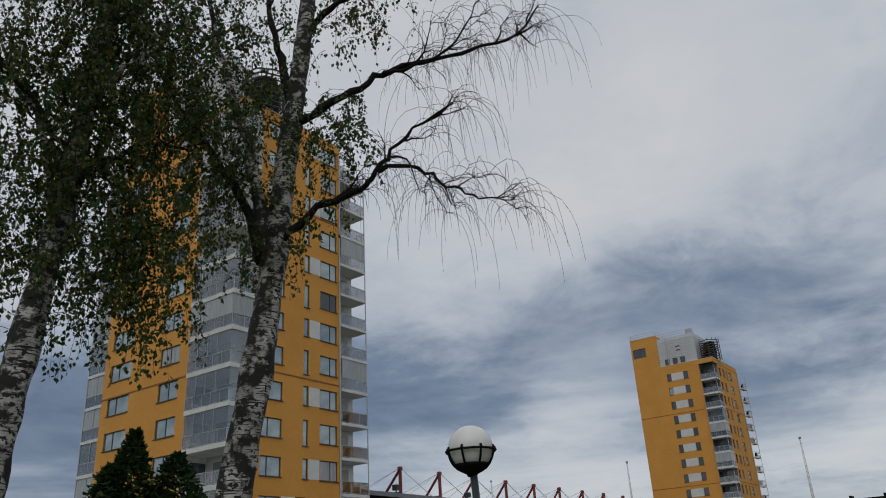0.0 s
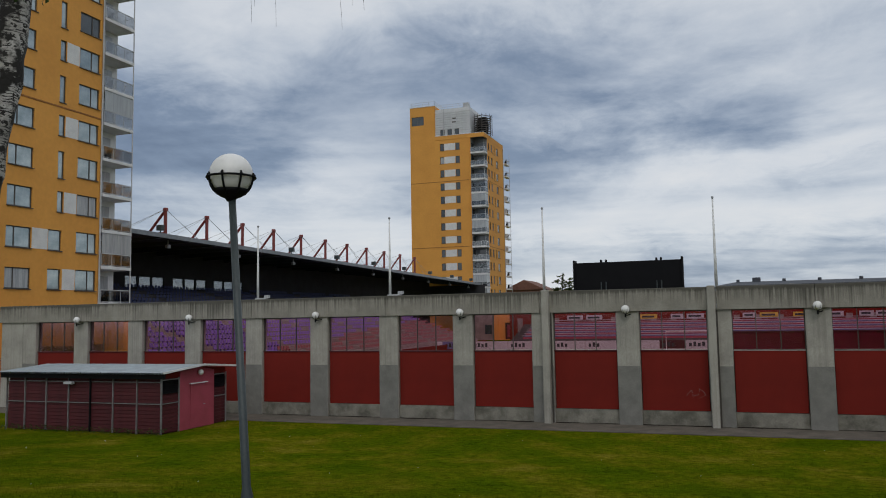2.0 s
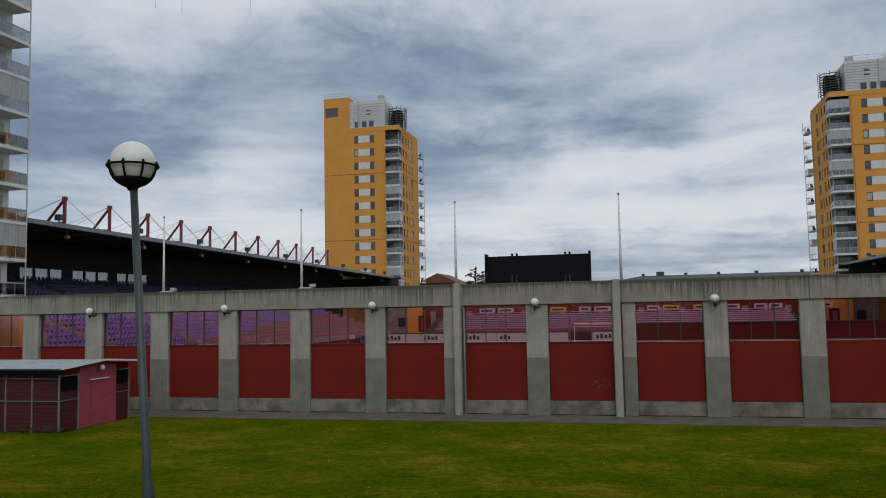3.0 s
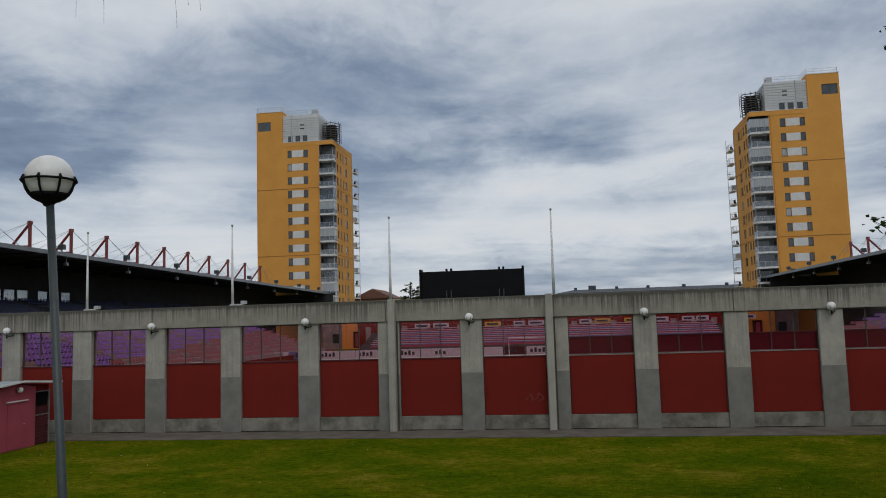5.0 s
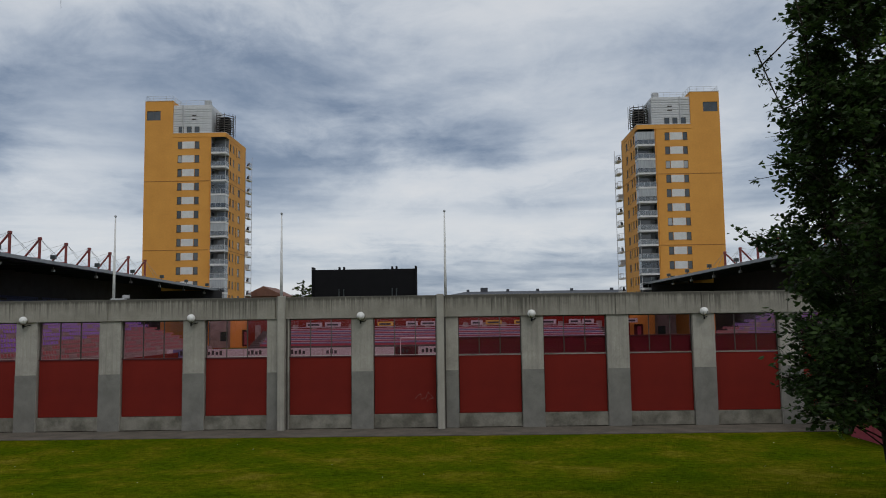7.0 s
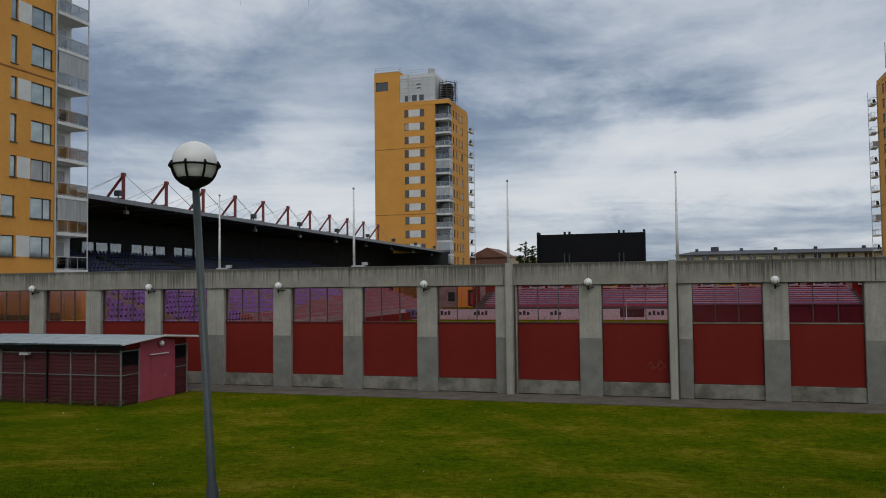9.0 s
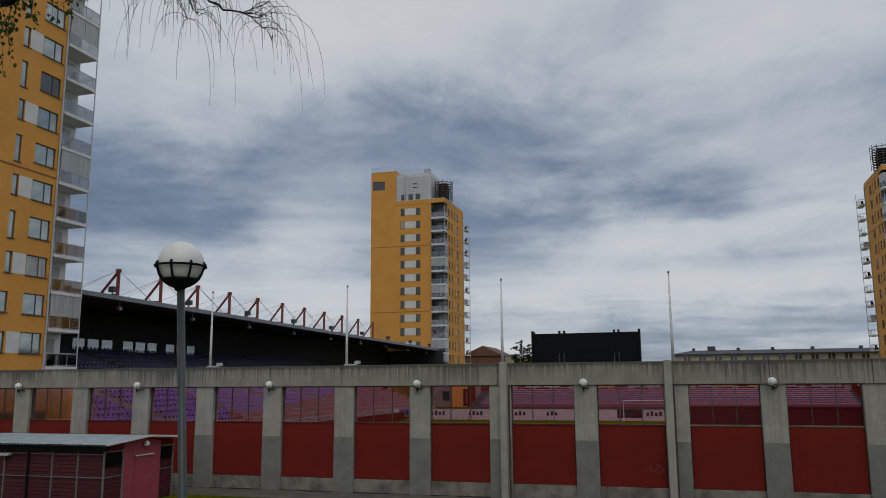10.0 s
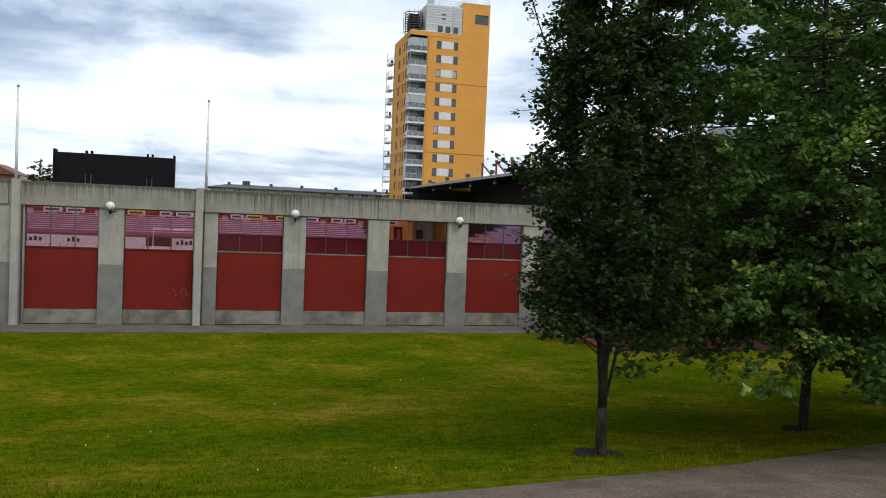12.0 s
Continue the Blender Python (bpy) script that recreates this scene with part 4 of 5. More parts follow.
        for i, sill in enumerate(sills):
            z = sill - 1.0
            w, d0, d1 = glass_left
            bal = part("balcony", Build().box(-sx * fu, -sx * (fu + w), d0, d1, z - 0.12, z + 0.14, 0.01), M["slab"], T, "pale grey end balcony")
            part("railing", Build().tube([pf(fu, z + 1.12, d0 + 0.03), pf(fu + w - 0.03, z + 1.12, d0 + 0.03), pf(fu + w - 0.03, z + 1.12, d1)], 0.035, 6).tube([pf(fu + w - 0.05, z + 0.1, d0 + 0.05), pf(fu + w - 0.05, z + pitch - 0.12, d0 + 0.05)], 0.04, 6).tube([pf(fu + w * 0.5, z + 0.1, d0 + 0.05), pf(fu + w * 0.5, z + pitch - 0.12, d0 + 0.05)], 0.03, 6), M["rail"], bal)
            part("railing_glass", Build().box(-sx * fu, -sx * (fu + w - 0.05), d0 + 0.06, d0 + 0.07, z + 0.2, z + 1.08), M["glass_clear"], bal)
            part("glazing", Build().box(-sx * fu, -sx * (fu + w - 0.05), d0 + 0.08, d0 + 0.09, z + 1.14, z + pitch - 0.13), M["curtain"] if i % 3 else M["glass_clear"], bal, "sliding balcony glazing")
        part("end_wall", Build().box(-sx * (fu - 0.05), -sx * (fu + 0.4), (glass_left[1] + glass_left[2]) / 2, sv, 0, roof), M["slab"], T)
    # tall slab, plant room, cylindrical cooling screen, rails and vents on the roof
    su = fu - 5.75
    slab_part = part("stair_slab", Build().holed(su, fu, roof, slab_top, [(fu - 3.2, fu - 0.35, slab_top - 4.0, slab_top - 2.05)], pf, 0.15).add([pf(su, roof, 0), pf(su, roof, 6), pf(su, slab_top, 0), pf(su, slab_top, 6), pf(fu, roof, 0), pf(fu, roof, 6), pf(fu, slab_top, 0), pf(fu, slab_top, 6)], [(0, 1, 3, 2), (4, 6, 7, 5), (2, 3, 7, 6), (1, 5, 7, 3)]), M["orange"], T, "tall orange stair slab")
    fm, pm, sm = window_meshes(2.85, 1.95, 0.5, "glass_dark")
    wob = part("window", fm, None, slab_part, at=(-sx * (fu - 0.35 if sx == 1 else fu - 3.2), 0.12, slab_top - 4.0))
    part("pane", pm, None, T, at=(-sx * (fu - 0.35 if sx == 1 else fu - 3.2), 0.12, slab_top - 4.0))
    part("coping", Build().box(-sx * (su - 0.06), -sx * (fu + 0.06), -0.06, 6.06, slab_top, slab_top + 0.15), M["slab"], slab_part)
    rl = Build()
    for a, b in (((su + 0.1, 0.2), (fu - 0.2, 0.2)), ((su + 0.1, 0.2), (su + 0.1, 5.6)), ((fu - 0.2, 0.2), (fu - 0.2, 5.6))):
        for h in (0.6, 1.1):
            rl.tube([pf(a[0], slab_top + h, a[1]), pf(b[0], slab_top + h, b[1])], 0.03, 4)
        for q in range(5):
            u, d = a[0] + (b[0] - a[0]) * q / 4, a[1] + (b[1] - a[1]) * q / 4
            rl.tube([pf(u, slab_top + 0.1, d), pf(u, slab_top + 1.1, d)], 0.03, 4)
    part("roof_rail", rl, M["rail"], T)
    pz = roof + 0.1
    ph = part("plant_room", Build().box(-sx * 3.1, -sx * (su + 0.0), 0.35, 8.5, pz, slab_top - 0.85), M["corrugated"], T, "white sheet-clad plant room")
    n = int((slab_top - 0.95 - pz) / 0.5)
    rib = Build().box(-sx * 3.0, -sx * (su - 0.01), 0.24, 0.35, 0, 0.34).mesh("cladding_strip", M["corrugated"])
    rib_side = Build().box(-sx * 2.98, -sx * 3.1, 0.24, 8.5, 0, 0.34).mesh("cladding_strip", M["corrugated"])
    for i in range(n):
        part("cladding_strip", rib, None, ph, at=(0, 0, pz + 0.08 + i * 0.5))
        part("cladding_strip", rib_side, None, ph, at=(0, 0, pz + 0.08 + i * 0.5))
    for u in (5.5, 7.1, 8.75):
        fm, pm, sm = window_meshes(1.0, 1.25, 0, "glass_dark")
        wob = part("window", fm, None, ph, at=(-sx * (u + 1.0 if sx == 1 else u), 0.16, pz + 0.15))
        part("pane", pm, None, T, at=(-sx * (u + 1.0 if sx == 1 else u), 0.16, pz + 0.15))
    part("flue", Build().tube([pf(su - 2.6 + 0.6, pz, 0.2), pf(su - 2.0, slab_top - 0.8, 0.2)], 0.12, 8), M["rail"], ph)
    part("vent", Build().box(-sx * 3.6, -sx * 4.8, 1.0, 2.2, slab_top - 0.85, slab_top + 0.25, 0.05), M["rail"], ph, "roof vent")
    for h in (3.6, 2.8):
        part("louvre", Build().box(-sx * 6.2, -sx * 7.1, 0.2, 0.24, pz + h, pz + h + 0.25), M["frame"], ph)
    prl = Build()
    for h in (0.5, 1.0):
        prl.tube([pf(3.2, slab_top - 0.85 + h, 0.6), pf(su, slab_top - 0.85 + h, 0.6)], 0.03, 4)
    for q in range(7):
        u = 3.2 + (su - 3.2) * q / 6
        prl.tube([pf(u, slab_top - 0.85, 0.6), pf(u, slab_top + 0.15, 0.6)], 0.03, 4)
    part("roof_rail", prl, M["rail"], ph)
    cyl = part("cooling_screen", Build().lathe(-sx * 1.2, 3.4, [(1.2, roof + 0.1), (1.35, roof + 2.0), (1.1, roof + 3.9)], 14), M["black"], T, "dark round slatted screen")
    rr = Build()
    for q in range(9):
        zz = roof + 0.35 + q * 0.48
        rr.tube([(-sx * 1.2 + 1.8 * math.cos(a), 3.4 + 1.8 * math.sin(a), zz + 0.08 * math.sin(a * 5 + q)) for a in [math.pi * 2 * s / 24 for s in range(25)]], 0.09, 5)
    for q in range(14):
        a = math.pi * 2 * q / 14
        rr.tube([(-sx * 1.2 + 2.1 * math.cos(a), 3.4 + 2.1 * math.sin(a), roof + 0.1), (-sx * 1.2 + 2.1 * math.cos(a), 3.4 + 2.1 * math.sin(a), roof + 4.6)], 0.05, 5)
    part("screen_frame", rr, M["frame"], cyl)
    return T


far_front = [(5.4, 6.35, 0, 1.5, 0, "glass_dark", 1, 0, False), (6.4, 8.9, 0.02, 1.48, 0, "white", 1, 0, True), (8.95, 9.85, 0, 1.5, 0, "glass_dark", 1, 0, False)]
far_side = [(3.0, 4.1, 0, 1.6, 0.5, "glass_dark", 1, 0, False), (5.2, 6.4, 0, 1.6, 0.5, "curtain", 1, 0, False), (7.6, 8.2, -0.3, 1.7, 0, "glass_dark", 2, 0, False), (9.2, 10.9, 0, 1.6, 0.5, "glass_teal", 1, 0, False)]
tower((-40.0, 124.0, 0), False, "orange tower block with white plant room and glazed corner balconies", 43.4, 50.3, far_front, far_side, 16.7, 14.9, (2.95, 2.2), (33.6, 19.5), 2.86,
      [40.3 - 2.86 * i for i in range(13)], (0.75, 14.9, 17.8), None, 4)
tower((42.9, 121.0, 0), True, "orange tower block mirrored, with hanging balconies along one edge", 42.6, 49.2, far_front, far_side, 16.4, 14.9, (3.4, 2.2), (32.8, 18.7), 2.84,
      [39.6 - 2.84 * i for i in range(13)], (1.1, 14.9, 17.9), None, 9)
near_front = [(6.4, 8.95, 0.65, 2.15, 0.5, "glass_teal", 1, 0, False), (13.0, 16.1, 0.65, 2.15, 0.38, "glass_teal", 1, 0, False)]
near_side = [(3.1, 5.25, 0, 1.5, 0.35, "glass_teal", 1, 0, False),
             (7.5, 8.1, -0.35, 1.75, 0, "glass_teal", (3, 5, 7, 9, 11), 0, False), (7.5, 8.1, 0, 1.6, 0, "glass_teal", (2, 4, 6, 8, 10, 12), 0, False), (8.13, 9.35, 0.02, 1.58, 0, "white", (0, 2, 4, 6, 8, 10, 12), 0, True),
             (6.75, 8.0, 0, 1.55, 0, "glass_teal", (0, 1), 0, False), (5.3, 6.7, 0.02, 1.53, 0, "white", (1,), 0, True),
             (9.4, 11.5, 0, 1.6, 0.62, "glass_teal", 1, 0, False)]
tower((-39.9, 4.3, 0), False, "tall orange tower block with glazed corner loggias behind the wall", 44.6, 51.5, near_front, near_side, 17.0, 11.9, (4.7, 1.9), (21.0, 36.1), 2.92,
      [7.1 + 2.92 * i for i in range(13)], (0.12, 11.95, 15.3), (3.2, 0.3, 2.4), 2)
podium = thing("podium", "low orange block joining the tower to the stand", "building")
part("wall", Build().box(-57, -40.0, 16.25, 19.9, 0, 5.2), M["orange"], podium)

# ---- stands ----


def seat_mesh(name, mat):
    """A low bucket seat on a short bracket."""
    b = Build().box(-0.19, 0.19, 0.0, 0.36, 0.17, 0.22, 0.02)
    b.add([(-0.19, 0.32, 0.2), (0.19, 0.32, 0.2), (0.19, 0.40, 0.50), (-0.19, 0.40, 0.50), (-0.19, 0.37, 0.2), (0.19, 0.37, 0.2), (0.17, 0.44, 0.51), (-0.17, 0.44, 0.51)], [(0, 1, 2, 3), (5, 4, 7, 6), (3, 2, 6, 7), (0, 3, 7, 4), (1, 5, 6, 2)])
    b.box(-0.04, 0.04, 0.1, 0.28, 0.0, 0.17)
    return b


def side_stand(name, sign, x_front, x_back, y0, y1, y_seats, fascia, heights, masts, gable):
    """A covered stand along the pitch: terraces, seats, back wall with windows, roof and red masts. sign: -1 west, 1 east."""
    S = thing(name, "covered stadium stand with purple seats under a dark cantilever roof", "grandstand", kind="", group="covered stands")
    rows = 19
    rise, tread = 0.4, abs(x_back - x_front) / rows

    def row_start(i):
        """The lower rows of the west stand run further south, cut off on a slant."""
        return y0 - 1.17 * max(0.0, 9.7 - tread * i) if sign < 0 else y0

    for i in range(rows):
        xa = x_front + sign * tread * i
        terr = Build().box(xa, xa + sign * tread, row_start(i), y_seats, 0.0 if i == 0 else 0.9 + rise * (i - 1), 0.9 + rise * i)
        # rows above 10 have the roof's shade in their colour
        part("terrace_step", terr, M["shaded_tier"] if i > 10 else M["terrace"], S)
    # seats in blocks between stairways
    near = {c: [] for c in ("seat_purple", "seat_red", "seat_blue")}
    rnd = random.Random(5 + sign)
    meshes = {c: seat_mesh(c, M[c]) for c in near}
    shared = {c: meshes[c].mesh("seat", M[c]) for c in near}
    turn = Matrix.Rotation(radians(90 if sign < 0 else -90), 4, "Z")
    rest = {c: Build() for c in near}
    count = 0
    for i in range(1, rows):
        y = row_start(i) + 0.6
        y = y0 + 0.6 - 0.52 * int((y0 + 0.6 - y) / 0.52)
        while y < y_seats - 0.5:
            block = (y - y0) % 11.0
            if block < 1.4:
                y += 0.5
                continue
            # upper rows: blue seats with roof shade in the colour
            c = "seat_blue" if i > 11 else "seat_red" if i < 1 + (y - y0) / 9 else "seat_purple"
            if sign > 0 and y < y0 + 30 and i < 14:
                c = "seat_purple"
            pos = Vector((x_front + sign * (tread * i + 0.25), y, 0.9 + rise * i))
            if sign < 0 and y < y0 + 11 and 2 <= i <= 14 and count < 290:
                part("seat", shared[c], None, S, at=Matrix.Translation(pos) @ turn)
                count += 1
            elif y < y0 + 75:
                m = Matrix.Translation(pos) @ turn
                rest[c].add([m @ Vector(v) for v in ((-0.19, 0, 0.2), (0.19, 0, 0.2), (0.19, 0.34, 0.2), (-0.19, 0.34, 0.2), (0.17, 0.42, 0.5), (-0.17, 0.42, 0.5))], [(0, 1, 2, 3), (3, 2, 4, 5)])
            y += 0.52
    for c, b in rest.items():
        if b.v:
            ob = part("seat_block", b, M[c], S, "rows of folding plastic seats")
            ob["kind"] = "stuff"
    # red balustrade panels by stairs and low front wall
    part("front_wall", Build().box(x_front - sign * 0.15, x_front, row_start(0), y_seats, 0, 1.0), M["red"], S, "red front parapet")
    # back wall with window bands
    holes = []
    y = y0 + 5.0
    while y < y0 + 33:
        for q in range(3):
            holes.append((y + q * 2.1, y + q * 2.1 + 1.9, 8.35, 9.5))
        y += 7.6
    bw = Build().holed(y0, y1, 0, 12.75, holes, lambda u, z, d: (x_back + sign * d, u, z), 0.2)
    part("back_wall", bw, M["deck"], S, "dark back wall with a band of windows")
    for a, b, c, d in holes:
        part("window_pane", Build().box(x_back + sign * 0.1, x_back + sign * 0.11, a, b, c, d), M["glass_clear"], S)
    part("end_wall", Build().box(x_front + sign * gable[0], x_back, y1 - 0.2, y1, gable[1], gable[2]), M["deck"], S, "dark end wall under the roof")
    # roof: front edge line from fascia[0] to fascia[1]
    (xa, ya), (xb, yb) = fascia
    zb, th = 12.6, 0.35

    def zfront(yy):
        return heights[0] + (heights[1] - heights[0]) * (yy - ya) / (yb - ya) - th

    def edge_x(yy):
        return xa + (xb - xa) * (yy - ya) / (yb - ya)

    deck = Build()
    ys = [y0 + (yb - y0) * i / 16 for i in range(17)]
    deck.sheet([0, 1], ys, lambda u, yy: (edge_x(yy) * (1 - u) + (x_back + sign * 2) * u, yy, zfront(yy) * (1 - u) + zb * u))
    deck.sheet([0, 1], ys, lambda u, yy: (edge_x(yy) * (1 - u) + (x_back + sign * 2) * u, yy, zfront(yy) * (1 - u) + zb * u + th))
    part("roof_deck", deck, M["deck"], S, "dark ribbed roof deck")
    for i in range(26):
        yy = y0 + 1 + (yb - y0 - 2) * i / 25
        beam, zf = Build(), zfront(yy)
        beam.add([(edge_x(yy), yy - 0.1, zf - 0.1), (edge_x(yy), yy + 0.1, zf - 0.1), (x_back, yy + 0.1, zb - 0.75), (x_back, yy - 0.1, zb - 0.75), (edge_x(yy), yy - 0.1, zf), (edge_x(yy), yy + 0.1, zf), (x_back, yy + 0.1, zb - 0.02), (x_back, yy - 0.1, zb - 0.02)],
                 [(0, 1, 2, 3), (0, 3, 7, 4), (1, 5, 6, 2), (0, 4, 5, 1)])
        part("rafter", beam, M["pole"], S)
    fas = Build()
    fas.sheet([0, 1], ys, lambda u, yy: (edge_x(yy) - sign * 0.05, yy, zfront(yy) - 0.02 + u * (th + 0.05)))
    fas.sheet([0, 1], ys, lambda u, yy: (edge_x(yy) - sign * 0.05 + sign * u * 0.35, yy, zfront(yy) + th + 0.03))
    part("fascia", fas, M["roof_edge"], S, "grey metal roof edge")
    part("roof_end", Build().box(edge_x(ys[0]), x_back + sign * 2, ys[0] - 0.1, ys[0], zfront(ys[0]), zb + th), M["roof_edge"], S)
    # masts: an upright, a raking leg and a tie, with thin stays
    for x, y, top in masts:
        leg = Build()
        zr = zfront(y) + th + 0.05
        leg.tube([(x, y, zr), (x, y, top)], 0.17, 8).tube([(x, y, top - 0.1), (x + sign * 2.1, y - 0.4, zr)], 0.13, 8).tube([(x, y, zr + 0.5), (x + sign * 1.9, y - 0.3, zr + 0.5)], 0.1, 6)
        leg.box(x - 0.2, x + 0.2, y - 0.2, y + 0.2, top - 0.2, top + 0.12, 0.05)
        mast = part("mast", leg, M["mast"], S, "red-brown steel roof mast")
        stay = Build()
        for dx, dy, zz in ((-sign * -0.5, 6.6, zr), (sign * -1.5, 3.2, zr), (sign * 8.0, 0.0, zb + th), (-sign * -0.5, -5.6, zr)):
            stay.tube([(x, y, top), (x + dx, y + dy, zz)], 0.02, 4)
        part("stay", stay, M["grey_metal"], mast, "thin steel stay")
    for i in range(9):
        yy = y0 + 5 + i * 11.5
        zf = zfront(yy)
        fl = Build().box(edge_x(yy) - 0.3, edge_x(yy) + 0.3, yy - 0.25, yy + 0.25, zf + th + 0.25, zf + th + 0.75, 0.05).tube([(edge_x(yy), yy, zf + th), (edge_x(yy), yy, zf + th + 0.3)], 0.06, 6)
        part("floodlight", fl, M["pole"], S, "grey floodlight on the roof edge")
        sp = Build().box(edge_x(yy + 3) + sign * 1.5 - 0.2, edge_x(yy + 3) + sign * 1.5 + 0.2, yy + 2.7, yy + 3.1, zf - 0.72, zf - 0.4, 0.05).tube([(edge_x(yy + 3) + sign * 1.5, yy + 2.9, zf - 0.4), (edge_x(yy + 3) + sign * 1.5, yy + 2.9, zf + 0.1)], 0.05, 6)
        part("loudspeaker", sp, M["grey_metal"], S, "grey loudspeaker hanging under the roof")
    return S


west_masts = [(-43.8, 35.2 + 6.46 * i, 15.45 - 0.05 * i) for i in range(-1, 10)]
side_stand("west_stand", -1, -28.5, -52.0, 20.0, 122.0, 84.0, ((-41.3, 20.0), (-41.2, 125.0)), (12.72, 11.5), west_masts, (11.3, 5.7, 11.2))
east_masts = [(46.7, 84.0 - 6.46 * i, 14.1) for i in range(0, 10)]
side_stand("east_stand", 1, 31.5, 56.0, 20.0, 119.0, 62.0, ((43.6, 22.0), (44.0, 125.0)), (11.5, 11.5), east_masts, (12.6, 5.7, 11.1))

# pitch, north end: terrace, red wall, boards
single("pitch", Build().box(-27, 30, 12, 70, -0.05, 0.03), M["grass"], "green football pitch inside the stadium", "pitch", "structure")
north = thing("wall_north", "red far wall of the stadium with pale pillars and white signs", "wall", kind="structure")
nr = Build().box(-33.4, 39.3, 117, 117.3, 0, 5.6)
part("red_wall", nr, M["red"], north)
np_mesh = Build().box(0, 1.0, 116.8, 117, 0, 4.2).mesh("pillar", M["terrace"])
for i in range(20):
    part("pillar", np_mesh, None, north, at=(-31.8 + i * 3.6, 0, 0))
step = Build()
for i in range(9):
    step.box(-30, 34, 105 + i * 1.2, 106.2 + i * 1.2, 0, 0.5 + 0.32 * i)
# the end terrace shares the shade-darkened concrete
part("terrace", step, M["shaded_tier"], north, "stepped dark end terrace")
for i in range(9):
    part("bench", Build().box(-28, 33, 105.6 + i * 1.2, 105.95 + i * 1.2, 0.5 + 0.32 * i, 0.85 + 0.32 * i), M["blue_box"] if i % 2 else M["pink"], north)
    part("crush_rail", Build().tube([(-28, 105.2 + i * 1.2, 1.1 + 0.32 * i), (33, 105.2 + i * 1.2, 1.1 + 0.32 * i)], 0.05, 5), M["rail"], north)
rnd = random.Random(11)
x = -22.0
while x < 40:
    w = rnd.choice((2.2, 3.0, 3.8))
    s = part("sign", Build().box(x, x + w, 116.6, 116.75, 3.75, 4.55), M[rnd.choice(("sign_white", "sign_white", "sign_white", "sign_white", "sign_white", "sign_yellow"))], north, "advertising sign with plain bars for lettering")
    part("lettering", Build().box(x + 0.3, x + w - 0.5, 116.56, 116.598, 3.95, 4.3), M["sign_dark"], s)
    x += w + rnd.choice((0.3, 0.6, 2.4))
x = -34.0
while x < 34:
    w = rnd.choice((3.0, 4.0, 5.0))
    b = tagged(thing("advertising_board", "pitch-side advertising board with plain bars for lettering", "board", (x, 66.0, 0.03), group="advertising boards"))
    part("panel", Build().box(0, w - 0.08, 0, 0.1, 0.35, 1.35), M[rnd.choice(("sign_white", "sign_white", "sign_white", "blue_box", "red_dark"))], b)
    for q in range(rnd.choice((3, 4, 5))):
        part("lettering", Build().box(0.4 + q * 0.5, 0.72 + q * 0.5, -0.012, -0.002, 0.6, 1.0 + 0.15 * (q % 2)), M["sign_dark"], b)
    for q in (0.3, w - 0.4):
        part("foot", Build().box(q, q + 0.06, 0, 0.5, 0, 0.35), M["grey_metal"], b)
    x += w
single("apron", Build().box(-40, 43, 66.2, 105, -0.05, 0.04), M["terrace"], "grey-brown paved apron behind the goal", "paving", "structure")
goal = thing("goal", "white football goal frame", "goal", (3.5, 65.0, 0.03))
part("frame", Build().tube([(-3.66, 0, 0), (-3.66, 0, 2.44), (3.66, 0, 2.44), (3.66, 0, 0)], 0.06, 8), M["pale_pole"], goal)


def entrance_building(at, sx):
    """An orange block beside the far wall; sx: 1 with its wing to the west, -1 to the east."""
    e = thing("entrance_building", "orange entrance building with a dark doorway and a grey-pink wing", "building", at, group="entrance buildings")
    part("facade", Build().holed(0, 4.7, 0, 6.2, [(2.1, 3.9, 0.2, 3.4)], lambda u, z, d: (sx * u, d, z), 0.5), M["orange"], e)
    part("corner_pillar", Build().box(0, sx * 0.9, -0.35, -0.004, 0, 6.2, 0.03), M["orange"], e)
    part("door", Build().box(sx * 2.1, sx * 3.9, 0.4, 0.48, 0.2, 3.4), M["red_dark"], e, "dark red double door")
    part("door_panel", Build().box(sx * 2.5, sx * 3.2, 0.36, 0.395, 0.5, 3.0), M["pink"], e)
    part("wing", Build().holed(-4.2, -0.01, 0, 5.5, [(-2.2, -0.7, 1.2, 3.0)], lambda u, z, d: (sx * u, d + 0.4, z), 0.3), M["terrace"], e, "grey-pink plain wing")
    part("wing_window", Build().box(sx * -2.2, sx * -0.7, 0.6, 0.66, 1.2, 3.0), M["glass_dark"], e)


entrance_building((-36.8, 118.0, 0), 1)
entrance_building((44.2, 118.0, 0), -1)

# ---- buildings and trees beyond ----
long_house = thing("apartment_house", "long cream apartment house with a dark roof", "building", (5.0, 160.0, 0))
holes = [(2.0 + i * 3.4 + j, 2.65 + i * 3.4 + j, 9.2, 10.5) for i in range(23) for j in (0, 0.85)]
part("wall", Build().holed(0, 82, 0, 10.9, holes, lambda u, z, d: (u, d, z), 0.2), M["cream"], long_house)
for a, b, c, d in holes:
    part("window", Build().box(a, b, 0.14, 0.18, c, d), M["glass_dark"], long_house)
rf = Build().add([(-0.6, -0.6, 10.8), (82.6, -0.6, 10.8), (82.6, 12.6, 10.8), (-0.6, 12.6, 10.8), (4, 6, 11.8), (79, 6, 11.8)], [(0, 1, 5, 4), (1, 2, 5), (2, 3, 4, 5), (3, 0, 4)])
rf.box(-0.6, 82.6, -0.65, 12.6, 10.6, 10.8)
part("roof", rf, M["roof_dark"], long_house)
for u in (4.0, 7.5, 14, 21.5, 30, 40, 52, 61):
    part("chimney", Build().box(u, u + (1.8 if u == 7.5 else 0.7), 5, 6, 11.2, 12.7 if u == 7.5 else 12.3, 0.05), M["roof_dark"], long_house)
